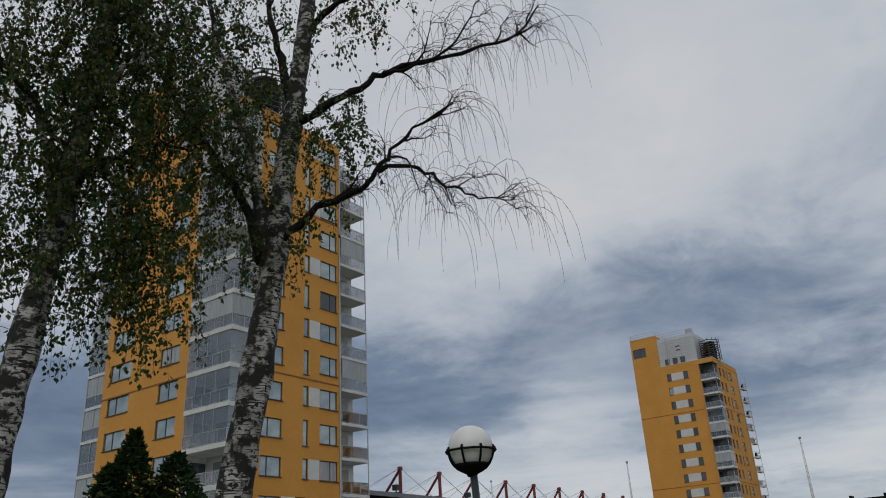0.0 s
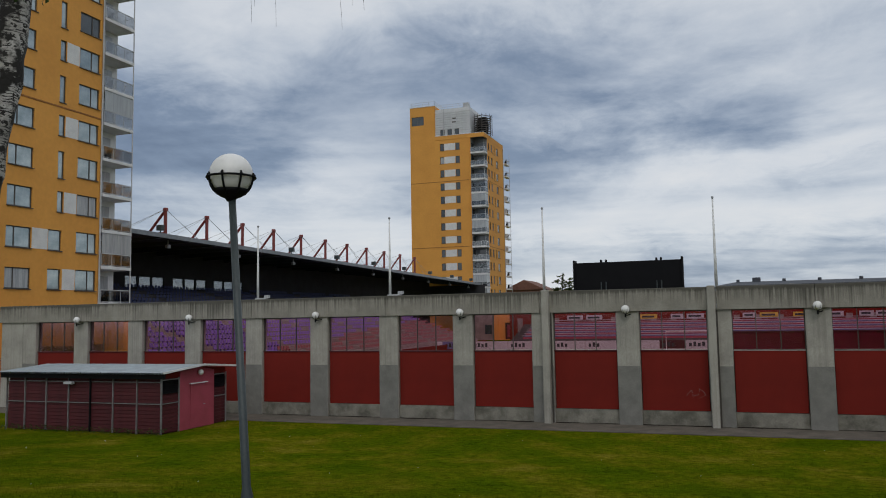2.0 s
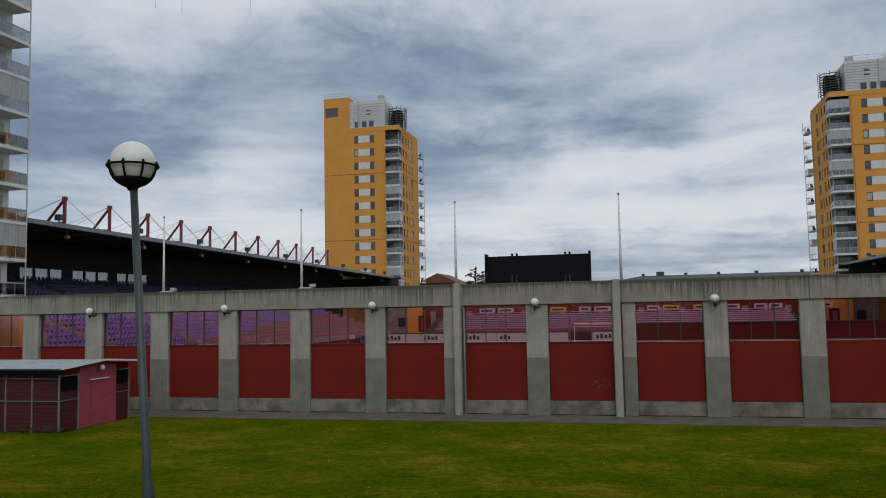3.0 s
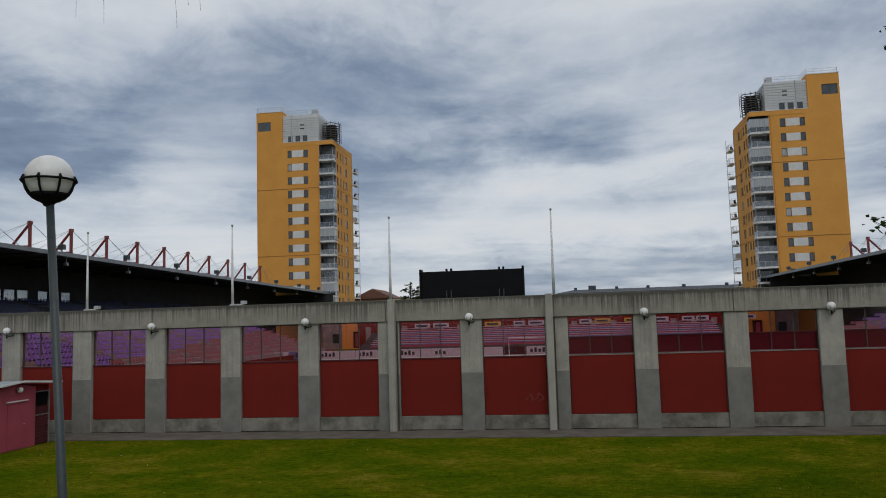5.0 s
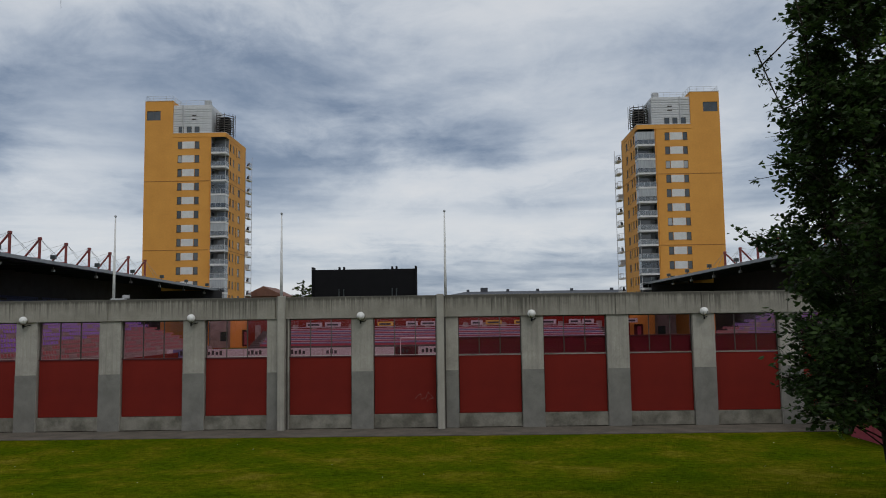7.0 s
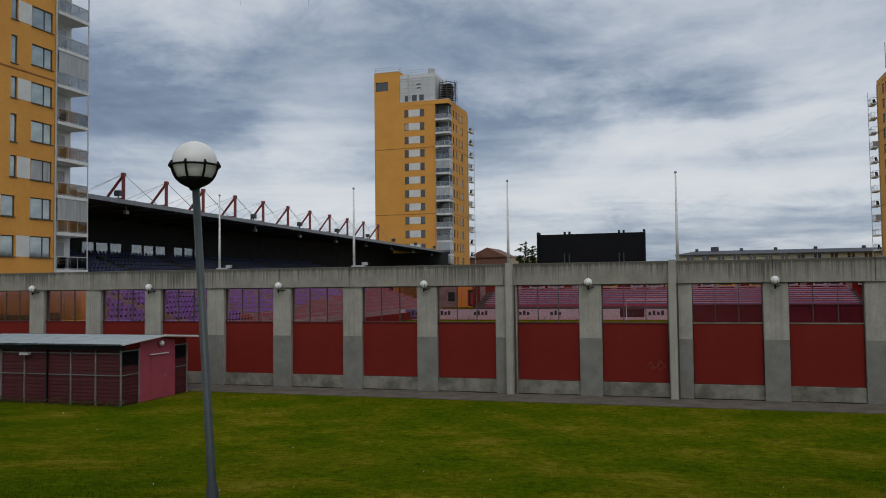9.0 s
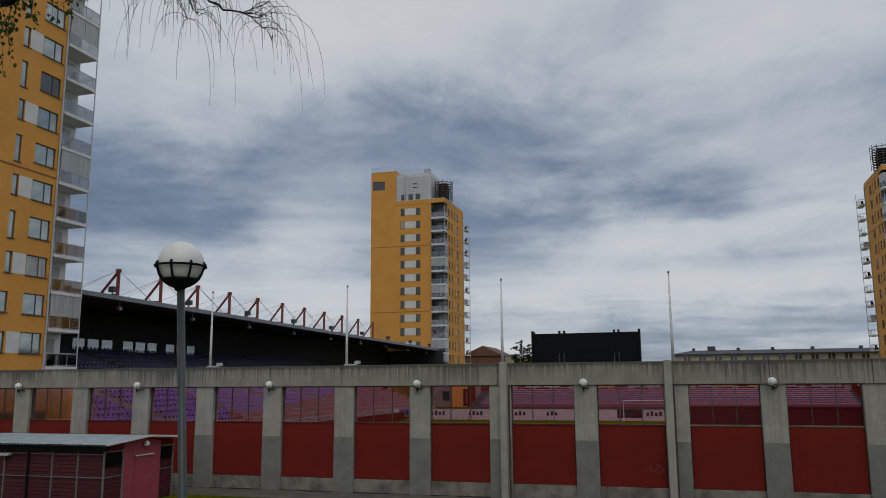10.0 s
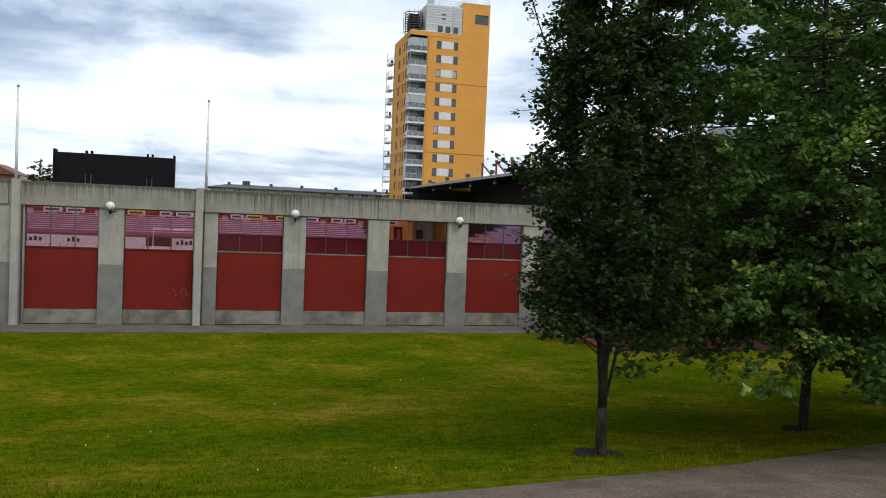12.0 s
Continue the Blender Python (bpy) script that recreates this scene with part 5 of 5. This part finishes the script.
gable = thing("brick_house", "brown brick house with a low gable roof", "building", (-46.0, 160.0, 0))
part("wall", Build().box(0, 10, 0, 14, 0, 11.3), M["brick"], gable)
part("roof", Build().add([(-0.4, -0.4, 11.2), (10.4, -0.4, 11.2), (5, -0.4, 13.7), (-0.4, 14, 11.2), (10.4, 14, 11.2), (5, 14, 13.7)], [(0, 1, 2), (3, 5, 4), (0, 2, 5, 3), (1, 4, 5, 2), (0, 3, 4, 1)]), M["brick"], gable)
part("annex", Build().box(10.1, 22, 2, 12, 0, 11.0), M["cream"], gable)
gate = thing("metal_gate", "red-brown slatted gate at the end of the wall", "gate", (-34.6, 0.4, 0))
for i in range(14):
    part("slat", Build().box(i * 0.22, i * 0.22 + 0.14, 0, 0.04, 0.25, 2.7), M["mast"], gate)
for z in (0.4, 1.4, 2.5):
    part("rail", Build().box(-0.05, 3.2, 0.04, 0.09, z, z + 0.07), M["mast"], gate)
for x in (-0.12, 3.2):
    part("post", Build().box(x, x + 0.1, 0, 0.1, 0, 2.8), M["mast"], gate)
single("low_wall", Build().box(-60, -34.8, 0.2, 0.5, 0, 0.9, 0.02), M["plinth"], "low concrete wall beside the gate", "wall", "structure")

# ---- trees ----


def leaf_cloud(points, size, rnd, droop=0.3, shape=0):
    """Many small folded leaves, one at each point. shape 0: pointed, 1: lobed, 2: heart."""
    outs = ([(0, 0), (0.36, 0.45), (0, 1.0), (-0.36, 0.45)],
            [(0, 0), (0.22, 0.25), (0.34, 0.62), (0, 1.0), (-0.34, 0.62), (-0.22, 0.25)],
            [(0, 0), (0.42, 0.12), (0.40, 0.55), (0, 1.0), (-0.40, 0.55), (-0.42, 0.12)])[shape]
    tip = next(i for i, o in enumerate(outs) if o[1] == 1.0)
    n = len(outs)
    verts, faces = [], []
    for p in points:
        a = rnd.random() * 2 * math.pi
        pitch = -droop + rnd.uniform(-0.7, 0.6)
        roll = rnd.uniform(-0.9, 0.9)
        fwd = Vector((math.cos(a) * math.cos(pitch), math.sin(a) * math.cos(pitch), math.sin(pitch)))
        right = Vector((-math.sin(a), math.cos(a), 0))
        up = right.cross(fwd)
        right = right * math.cos(roll) + up * math.sin(roll)
        up = right.cross(fwd)
        s = size * rnd.uniform(0.65, 1.25)
        k = len(verts)
        for u, v in outs:
            verts.append(p + right * (u * s) + fwd * (v * s) + up * (abs(u) * 0.35 * s))
        faces.append(tuple(k + i for i in range(0, tip + 1)))
        faces.append((k, *(k + i for i in range(tip, n))))
    return verts, faces


def wander(start, heading, length, steps, rnd, wild=0.25, lift=0.0):
    """A crooked path: points from start along heading."""
    pts, d = [Vector(start)], Vector(heading).normalized()
    for i in range(steps):
        d = (d + Vector((rnd.gauss(0, wild), rnd.gauss(0, wild), rnd.gauss(0, wild) + lift)) * (1 / math.sqrt(steps))).normalized()
        pts.append(pts[-1] + d * (length / steps))
    return pts


def along(pts, t):
    k = min(int(t * (len(pts) - 1)), len(pts) - 2)
    return pts[k].lerp(pts[k + 1], t * (len(pts) - 1) - k)


def broad_tree(name, label, at, height, radius, clear, trunk_r, leaf, leaf_size, shape, seed, stems, branches, per, upright, density=1.0, droop=0.3, spread_s=0.42, fork_share=0.6, young="", skirt=0, ends=0.35):
    """A broadleaf tree: trunk, stems, branches and twigs that carry the leaves. radius(h): the crown's reach at that share of its height."""
    rnd = random.Random(seed)
    T = thing(name, label, "tree", at)
    wood = Build()
    fork = clear * fork_share
    trunk = wander((0, 0, -0.15), (0, 0, 1), fork + 0.15, 5, rnd, 0.06)
    wood.tube(trunk, [trunk_r * 1.25, trunk_r * 0.98, trunk_r * 1.03, trunk_r * 0.97, trunk_r * 0.95, trunk_r * 0.95], 10)
    limbs = []
    lead = wander(trunk[-1], (0, 0, 1), height - fork, 10, rnd, 0.12, 0.05)
    wood.tube(lead, [max(0.012, trunk_r * 0.9 * (1 - i / 10.5)) for i in range(11)], 8)
    limbs.append(lead)
    for s in range(stems):
        a = 2 * math.pi * (s + rnd.random() * 0.6) / stems
        st = wander(trunk[-1] - Vector((0, 0, 0.1 * s / max(1, stems))), (math.cos(a) * spread_s, math.sin(a) * spread_s, 1), (height - fork) * rnd.uniform(0.6, 0.85), 9, rnd, 0.15, 0.12)
        wood.tube(st, [max(0.01, trunk_r * 0.32 * (1 - i / 9.5)) for i in range(10)], 7)
        limbs.append(st)
    pts, shoots = [], []
    for b in range(branches + skirt):
        limb = limbs[b % len(limbs)] if rnd.random() < 0.6 else lead
        t = rnd.uniform(0.06, 0.97)
        o = along(limb, t)
        if b >= branches:
            o = along(lead, rnd.uniform(clear - fork, clear - fork + 2.4) / (height - fork))
        h = (o.z - clear) / (height - clear)
        if h < 0:
            o = along(lead, rnd.uniform(0.15, 0.4))
            h = max(0.0, (o.z - clear) / (height - clear))
        a = rnd.random() * 2 * math.pi
        want = Vector((math.cos(a), math.sin(a), 0)) * radius(min(1, h)) * rnd.uniform(0.7, 1.08)
        target = Vector((want.x, want.y, o.z + upright * want.length + rnd.uniform(-0.3, 0.3)))
        reach = target - o
        br = [Vector((p.x, p.y, max(p.z, clear * rnd.uniform(0.78, 0.95)))) for p in wander(o, reach, reach.length, 6, rnd, 0.28)]
        wood.tube(br, [max(0.004, trunk_r * 0.16 * (1 - i / 6.6)) for i in range(7)], 5, caps=False)
        for q in range(per):
            tt = rnd.uniform(ends, 1.0) ** 0.7
            base = along(br, min(tt, 0.999))
            tw = wander(base, (rnd.gauss(0, 1), rnd.gauss(0, 1), rnd.gauss(0.1, 0.35)), rnd.uniform(0.12, 0.38), 3, rnd, 0.3, -droop * 0.5)
            wood.tube(tw, [0.006, 0.005, 0.004, 0.003], 3, caps=False)
            bunch = shoots if young and b % 3 == 0 and tt > 0.84 and rnd.random() < 0.8 else pts
            for _ in range(int(rnd.randint(7, 12) * density)):
                bunch.append(along(tw, rnd.random() * 0.999) + Vector((rnd.gauss(0, 0.045), rnd.gauss(0, 0.045), rnd.gauss(0, 0.045))))
    for limb in limbs:
        for q in range(45):
            base = along(limb, rnd.uniform(0.3, 0.999))
            tw = wander(base, (rnd.gauss(0, 1), rnd.gauss(0, 1), rnd.gauss(0.3, 0.5)), rnd.uniform(0.2, 0.5), 3, rnd, 0.3)
            wood.tube(tw, [0.006, 0.005, 0.004, 0.003], 3, caps=False)
            for _ in range(int(10 * density)):
                pts.append(along(tw, rnd.random() * 0.999) + Vector((rnd.gauss(0, 0.05), rnd.gauss(0, 0.05), rnd.gauss(0, 0.05))))
    part("trunk", wood, M["oak_bark"], T, "grey-brown trunk with rising branches", smooth=True)
    v, f = leaf_cloud(pts, leaf_size, rnd, droop, shape)
    part("crown", mesh_of("crown", v, f, M[leaf]), None, T, "leafy crown with gaps of sky")
    if shoots:
        v, f = leaf_cloud(shoots, leaf_size * 0.95, rnd, droop, shape)
        part("young_foliage", mesh_of("young_foliage", v, f, M[young]), None, T, "pale green young shoots at the branch ends")
    return T


def soil_ring(x, y):
    b = Build().lathe(0, 0, [(0.38, -0.05), (0.36, 0.008), (0.3, 0.015), (0.05, 0.02)], 26)
    rnd2 = random.Random(int(x * 10))
    b.v = [(a * rnd2.uniform(0.78, 1.14), c * rnd2.uniform(0.78, 1.14), d) for a, c, d in b.v]
    ob = single("soil_ring", b, M["soil"], "ring of bare dark soil round a tree's foot", "soil", "structure", smooth=True)
    ob.location = (x, y, soft_ground(x, y))


for x, y in ((12.3, -24.4), (17.0, -22.75), (22.1, -19.3)):
    soil_ring(x, y)
broad_tree("oak_tree", "slender young columnar oak with dense dark leaves", (12.3, -24.4, soft_ground(12.3, -24.4)), 8.6, lambda h: 1.42 * min(1, 0.62 + 1.7 * h) * (1 - 0.68 * h) * (1 + 0.16 * math.sin(h * 31)), 1.3, 0.075, "leaf_oak", 0.082, 1, 21, 6, 250, 15, 0.8, 1.35, 0.2, 0.14, 0.5, ends=0.5)
broad_tree("linden_tree", "broad linden with drooping branches and pale young leaves", (17.0, -22.75, soft_ground(17.0, -22.75)), 13.0, lambda h: 4.6 * math.sin(math.pi * min(1, 0.36 + 0.64 * h)) ** 0.8, 1.7, 0.085, "leaf_linden", 0.09, 2, 33, 6, 440, 19, -0.07, 1.0, 0.45, young="leaf_young", skirt=230)
broad_tree("linden_tree", "second linden further along the path", (22.1, -19.3, soft_ground(22.1, -19.3)), 12.5, lambda h: 4.4 * math.sin(math.pi * min(1, 0.3 + 0.7 * h)) ** 0.8, 1.8, 0.11, "leaf_linden", 0.15, 2, 47, 4, 340, 14, -0.12, 1.0, 0.5, young="leaf_young")
broad_tree("poplar_tree", "distant bushy tree beyond the stadium", (-27.0, 140.0, 0), 14.0, lambda h: 2.9 * math.sin(math.pi * min(1, 0.25 + 0.7 * h)) ** 0.5, 7.0, 0.2, "leaf_birch", 0.27, 0, 61, 6, 120, 8, 0.1, 1.0)


def bush(at, height, r, seed):
    rnd = random.Random(seed)
    B = thing("conifer_bush", "dense dark green upright bush", "bush", at, group="bushes under the tower")
    stem = Build().tube([(0, 0, -0.1), (0, 0, height * 0.9)], [0.08, 0.02], 6)
    part("stem", stem, M["oak_bark"], B)
    pts = []
    for _ in range(5200):
        h = rnd.random() ** 0.8
        a = rnd.random() * 2 * math.pi
        bump_r = 1 + 0.35 * noise.noise((math.cos(a) * 1.6, math.sin(a) * 1.6, h * 5 + seed))
        rr = r * (math.sin(math.pi * min(1, 0.25 + 0.75 * h)) ** 0.7) * bump_r * math.sqrt(rnd.uniform(0.3, 1.0))
        pts.append(Vector((rr * math.cos(a), rr * math.sin(a), 0.1 + h * height)))
    v, f = leaf_cloud(pts, 0.2, rnd, -0.4, 0)
    part("foliage", mesh_of("foliage", v, f, M["leaf_bush"]), None, B)
    return B


bush((-15.0, -19.3, soft_ground(-15, -19.3)), 8.6, 1.25, 3)
bush((-15.3, -19.8, soft_ground(-15, -19.8)), 7.5, 1.45, 4)
bush((-14.2, -18.3, soft_ground(-14.2, -18.3)), 8.0, 1.7, 5)

# birches: leaning white trunks, hanging leafy strands, one dead bare limb


def strand(wood, start, length, rnd, sway):
    """A thin hanging twig."""
    d = Vector((sway[0] + rnd.gauss(0, 0.25), sway[1] + rnd.gauss(0, 0.25), 0.15))
    pts, p = [Vector(start)], Vector(start)
    n = 7
    for i in range(n):
        d = Vector((d.x * 0.72 + rnd.gauss(0, 0.05), d.y * 0.72 + rnd.gauss(0, 0.05), d.z - 0.45)).normalized() * 1.0 if i else d.normalized()
        p = p + d * (length / n)
        pts.append(p.copy())
    wood.tube(pts, [0.0036 - 0.0003 * i for i in range(n + 1)], 3, caps=False)
    return pts


def bend(knots, per, rnd, wild):
    """A crooked line through a few knots."""
    pts = []
    knots = [Vector(k) for k in knots]
    for i in range(len(knots) - 1):
        p0, p1, p2, p3 = knots[max(i - 1, 0)], knots[i], knots[i + 1], knots[min(i + 2, len(knots) - 1)]
        for j in range(per):
            t = j / per
            c = 0.5 * (2 * p1 + (p2 - p0) * t + (2 * p0 - 5 * p1 + 4 * p2 - p3) * t * t + (3 * p1 - p0 - 3 * p2 + p3) * t ** 3)
            pts.append(c + Vector((rnd.gauss(0, wild), rnd.gauss(0, wild), rnd.gauss(0, wild))) * (0 if i == j == 0 else 1))
    return pts + [knots[-1]]


def birch(at, lean, height, r0, seed, limbs, leafy):
    """limbs: (knots, radius, bare, strands, white bark); leafy: zones (dx, dy, z0, z1, spread, count)."""
    rnd = random.Random(seed)
    T = thing("birch_tree", "tall birch with black-furrowed white trunk and hanging twigs", "tree", at, group="birches")
    n = 90

    def axis(z):
        k = max(0.0, z) / height
        k = k + 0.035 * math.sin(math.pi * min(1.0, k))
        return Vector((lean[0] * k + 0.03 * math.sin(z * 1.46 + seed), lean[1] * k + 0.035 * math.sin(z * 1.2), z))

    zs = [-0.2 + (height + 0.2) * i / n for i in range(n + 1)]
    wood = Build().tube([axis(z) for z in zs], [r0 * (1.25 if i == 0 else 1.0) * (1 - 0.72 * i / n) * (1 + 0.05 * math.sin(i * 0.53 + seed)) for i in range(n + 1)], 22)
    rough_v = []
    for p in wood.v:
        q = Vector(p)
        o = axis(q.z)
        lump = 0.2 * noise.noise((q.x * 9, q.y * 9, q.z * 3.5 + seed)) + 0.1 * noise.noise((q.x * 21, q.y * 21, q.z * 13.0 + seed))
        rough_v.append(tuple(q + Vector((q.x - o.x, q.y - o.y, 0)) * lump))
    wood.v = rough_v
    part("trunk", wood, M["birch"], T, "white and black birch trunk", smooth=True)
    twig_b, leaf_pts = Build(), []
    for knots, rad, bare, strands, white in limbs:
        path = bend(knots, 5, rnd, 0.018 if bare else 0.02)
        m = len(path)
        limb_b = Build().tube(path, [max(0.007, rad * (1 - 0.85 * i / m)) * (1 + 0.16 * math.sin(i * 2.3)) for i in range(m)], 8)
        subs = [path]
        way = (path[-1] - path[0]).normalized()
        for q in range(9 if bare else 6):
            s = along(path, rnd.uniform(0.25, 0.98))
            out = Vector((way.x + rnd.gauss(0, 0.5), way.y + rnd.gauss(0, 0.5), way.z * 0.6 + rnd.uniform(-0.3, 0.7)))
            sp = wander(s, out, rnd.uniform(0.25, 0.8), 7, rnd, 0.7, -0.05)
            limb_b.tube(sp, [max(0.004, rad * 0.3 * (1 - i / 7.6)) for i in range(8)], 5, caps=False)
            subs.append(sp)
        part("limb", limb_b, M["birch"] if white else M["twig"], T, "pale crooked limb" if white else "dark crooked limb", smooth=True)
        for sp in subs:
            for q in range(strands):
                s = along(sp, rnd.uniform(0.3, 0.999))
                st = strand(twig_b, s, rnd.uniform(0.2, 1.0) if bare and rnd.random() < 0.7 else rnd.uniform(0.5, 1.5), rnd, (way.x * rnd.uniform(-0.3, 0.6), way.y * rnd.uniform(-0.3, 0.6)))
                if not bare:
                    for w in range(int(len(st) * 3)):
                        leaf_pts.append(along(st, rnd.random() * 0.999) + Vector((rnd.gauss(0, 0.03), rnd.gauss(0, 0.03), -0.02)))
    for dx, dy, z0, z1, sp, count in leafy:
        for q in range(count):
            if q % 7 == 0:
                tuft = Vector((dx + rnd.gauss(0, sp[0]), dy + rnd.gauss(0, sp[1]), rnd.uniform(z0, z1)))
            s = tuft + Vector((rnd.gauss(0, 0.09), rnd.gauss(0, 0.09), rnd.gauss(0, 0.16)))
            st = strand(twig_b, s, rnd.uniform(0.4, 1.3), rnd, (rnd.gauss(0, 0.2), rnd.gauss(0, 0.2)))
            for w in range(rnd.randint(22, 38)):
                leaf_pts.append(along(st, (rnd.random() ** 0.8) * 0.999) + Vector((rnd.gauss(0, 0.03), rnd.gauss(0, 0.03), -0.02)))
    part("twig_work", twig_b, M["twig"], T, "thin hanging twigs")["kind"] = "stuff"
    v, f = leaf_cloud(leaf_pts, 0.055, rnd, 0.9, 0)
    part("foliage", mesh_of("foliage", v, f, M["leaf_birch"]), None, T, "small green birch leaves on hanging strands")
    return T


gz1, gz2 = soft_ground(0.36, -27.95), soft_ground(-0.4, -30.1)
birch((0.03, -28.33, gz1), (0.80, 0.99, 0), 12.0, 0.235, 1,
      [([(0.50, 0.58, 6.33), (0.84, 0.81, 6.74), (1.35, 1.04, 6.92), (1.53, 1.11, 7.14), (1.86, 1.28, 7.55), (2.4, 1.54, 7.89)], 0.055, True, 11, False),
       ([(1.53, 1.11, 7.14), (1.84, 1.39, 7.2), (2.1, 1.69, 6.98), (2.41, 1.91, 6.78), (2.71, 2.25, 6.8)], 0.03, True, 11, False),
       ([(0.60, 0.70, 7.97), (1.12, 1.01, 8.29), (1.47, 1.37, 8.65), (1.95, 1.83, 8.91), (2.7, 2.48, 9.22), (3.08, 2.75, 9.75)], 0.055, True, 11, False),
       ([(1.47, 1.37, 8.65), (1.8, 1.6, 8.74), (2.19, 1.88, 9.04), (2.54, 2.12, 9.74)], 0.03, True, 10, False),
       ([(0.40, 0.50, 6.0), (0.27, 0.4, 7.17), (0.08, 0.15, 8.32), (-0.09, -0.09, 9.42), (-0.22, -0.31, 10.8)], 0.085, False, 6, True),
       ([(0.36, 0.46, 6.1), (0.16, 0.33, 6.9), (-0.69, 0.09, 8.24), (-1.07, -0.06, 8.95), (-1.53, -0.26, 10.24)], 0.07, False, 6, False),
       ([(0.56, 0.66, 7.9), (0.44, 0.64, 8.84), (0.19, 0.59, 9.84), (-0.09, 0.52, 11.36)], 0.075, False, 5, False),
       ([(0.66, 0.78, 9.35), (1.07, 0.97, 9.75), (1.44, 1.23, 10.1), (1.8, 1.5, 10.2)], 0.05, False, 4, False)],
      [(-0.35, 0.1, 7.0, 10.2, (0.45, 0.35), 230), (-0.2, 0.25, 6.0, 7.2, (0.22, 0.2), 30), (0.98, 0.92, 7.5, 8.25, (0.14, 0.14), 45), (0.86, 0.84, 6.3, 6.95, (0.05, 0.05), 10), (0.22, 0.36, 6.0, 6.6, (0.07, 0.07), 12), (1.2, 1.1, 9.2, 9.9, (0.15, 0.15), 24)])
birch((-0.54, -30.38, gz2), (0.42, 0.9, 0), 12.0, 0.19, 8,
      [([(0.30, 0.52, 7.6), (0.45, 0.63, 8.24), (0.54, 0.69, 9.1), (0.62, 0.75, 10.2)], 0.07, False, 5, True),
       ([(0.2, 0.44, 6.0), (-0.01, 0.31, 6.9), (-0.24, 0.14, 7.4), (-0.46, -0.02, 8.0), (-0.74, -0.21, 8.9)], 0.045, False, 5, True),
       ([(0.32, 0.54, 7.2), (0.6, 0.72, 7.6), (0.77, 0.86, 7.8), (0.68, 1.16, 8.3), (0.49, 1.15, 9.0)], 0.045, False, 5, True),
       ([(0.25, 0.5, 6.2), (0.5, 0.9, 6.7), (0.7, 1.2, 6.9), (0.9, 1.5, 6.8)], 0.035, False, 5, False),
       ([(0.22, 0.48, 6.6), (0.05, 0.1, 7.2), (-0.1, -0.3, 7.6), (-0.3, -0.6, 7.7)], 0.035, False, 5, False)],
      [(0.45, 0.95, 5.6, 9.3, (0.3, 0.35), 310), (0.0, 0.3, 6.2, 9.3, (0.3, 0.35), 280), (0.62, 1.1, 5.0, 6.3, (0.17, 0.2), 130), (-0.05, 0.3, 5.3, 6.3, (0.18, 0.2), 90), (0.3, 0.7, 6.2, 7.6, (0.25, 0.25), 110), (0.16, 0.42, 4.6, 4.9, (0.06, 0.06), 8)])

# ---- grass blades and clover ----
rng = np.random.default_rng(3)
n_blade = 260000
by = -25.8 + 23.2 * rng.random(n_blade) ** 1.7
bx_ = -26 + 56 * rng.random(n_blade)
keep = by > np.array([path_edge(v) for v in bx_]) + 0.05
bx_, by = bx_[keep], by[keep]
bz = np.array([soft_ground(a, b) for a, b in zip(bx_, by)]) - 0.01
ang, hgt, wid = rng.random(len(bx_)) * 2 * np.pi, rng.uniform(0.025, 0.06, len(bx_)), rng.uniform(0.006, 0.013, len(bx_))
lean_x, lean_y = rng.normal(0, 0.02, len(bx_)), rng.normal(0, 0.02, len(bx_))
v3 = np.stack([np.stack([bx_ - np.cos(ang) * wid, by - np.sin(ang) * wid, bz], 1), np.stack([bx_ + np.cos(ang) * wid, by + np.sin(ang) * wid, bz], 1), np.stack([bx_ + lean_x, by + lean_y, bz + hgt], 1)], 1).reshape(-1, 3)
gm = bpy.data.meshes.new("grass")
gm.from_pydata(v3.tolist(), [], np.arange(len(v3)).reshape(-1, 3).tolist())
gm.materials.append(M["blade"])
tagged(new("grass", gm), "short mown grass blades with worn yellow patches", "grass", "", "stuff")
clover = Build()
rnd = random.Random(21)
for _ in range(90):
    x, y = rnd.uniform(-18, 26), -25 + 21 * rnd.random() ** 1.5
    if y > path_edge(x) + 0.1:
        z = soft_ground(x, y) + 0.05
        r = rnd.uniform(0.008, 0.015)
        clover.add([(x + r, y, z), (x, y + r, z), (x - r, y, z), (x, y - r, z), (x, y, z + r), (x, y, z - r)], [(0, 1, 4), (1, 2, 4), (2, 3, 4), (3, 0, 4), (1, 0, 5), (2, 1, 5), (3, 2, 5), (0, 3, 5)])
tagged(single("clover_heads", clover, M["white"], "scattered small white clover heads in the lawn", "flowers", "stuff"))

dirt = Build()
for i in range(640):
    x = -31 + 62 * i / 640
    w = 0.03 + 0.2 * max(0.0, noise.noise((x * 0.9, 0.2, 0.0)) + 0.25) + 0.03 * rnd.random()
    dirt.add([(x, -0.06 - w, 0.027), (x + 0.1, -0.06 - w * rnd.uniform(0.7, 1.2), 0.027), (x + 0.1, 0.0, 0.05), (x, 0.0, 0.05)], [(0, 1, 2, 3)])
tagged(single("wall_foot_dirt", dirt, M["soil"], "dark dirt and old leaves gathered at the wall's foot", "dirt", "stuff"))
weed_pts = [Vector((rnd.uniform(-23, -14.4), -7.05 - abs(rnd.gauss(0, 0.25)), rnd.uniform(0.0, 0.22))) for _ in range(700)]
v, f = leaf_cloud(weed_pts, 0.08, rnd, -0.5, 0)
tagged(new("weeds", mesh_of("weeds", v, f, M["leaf_birch"])), "low green weeds along the foot of the shed", "plants", "", "stuff")
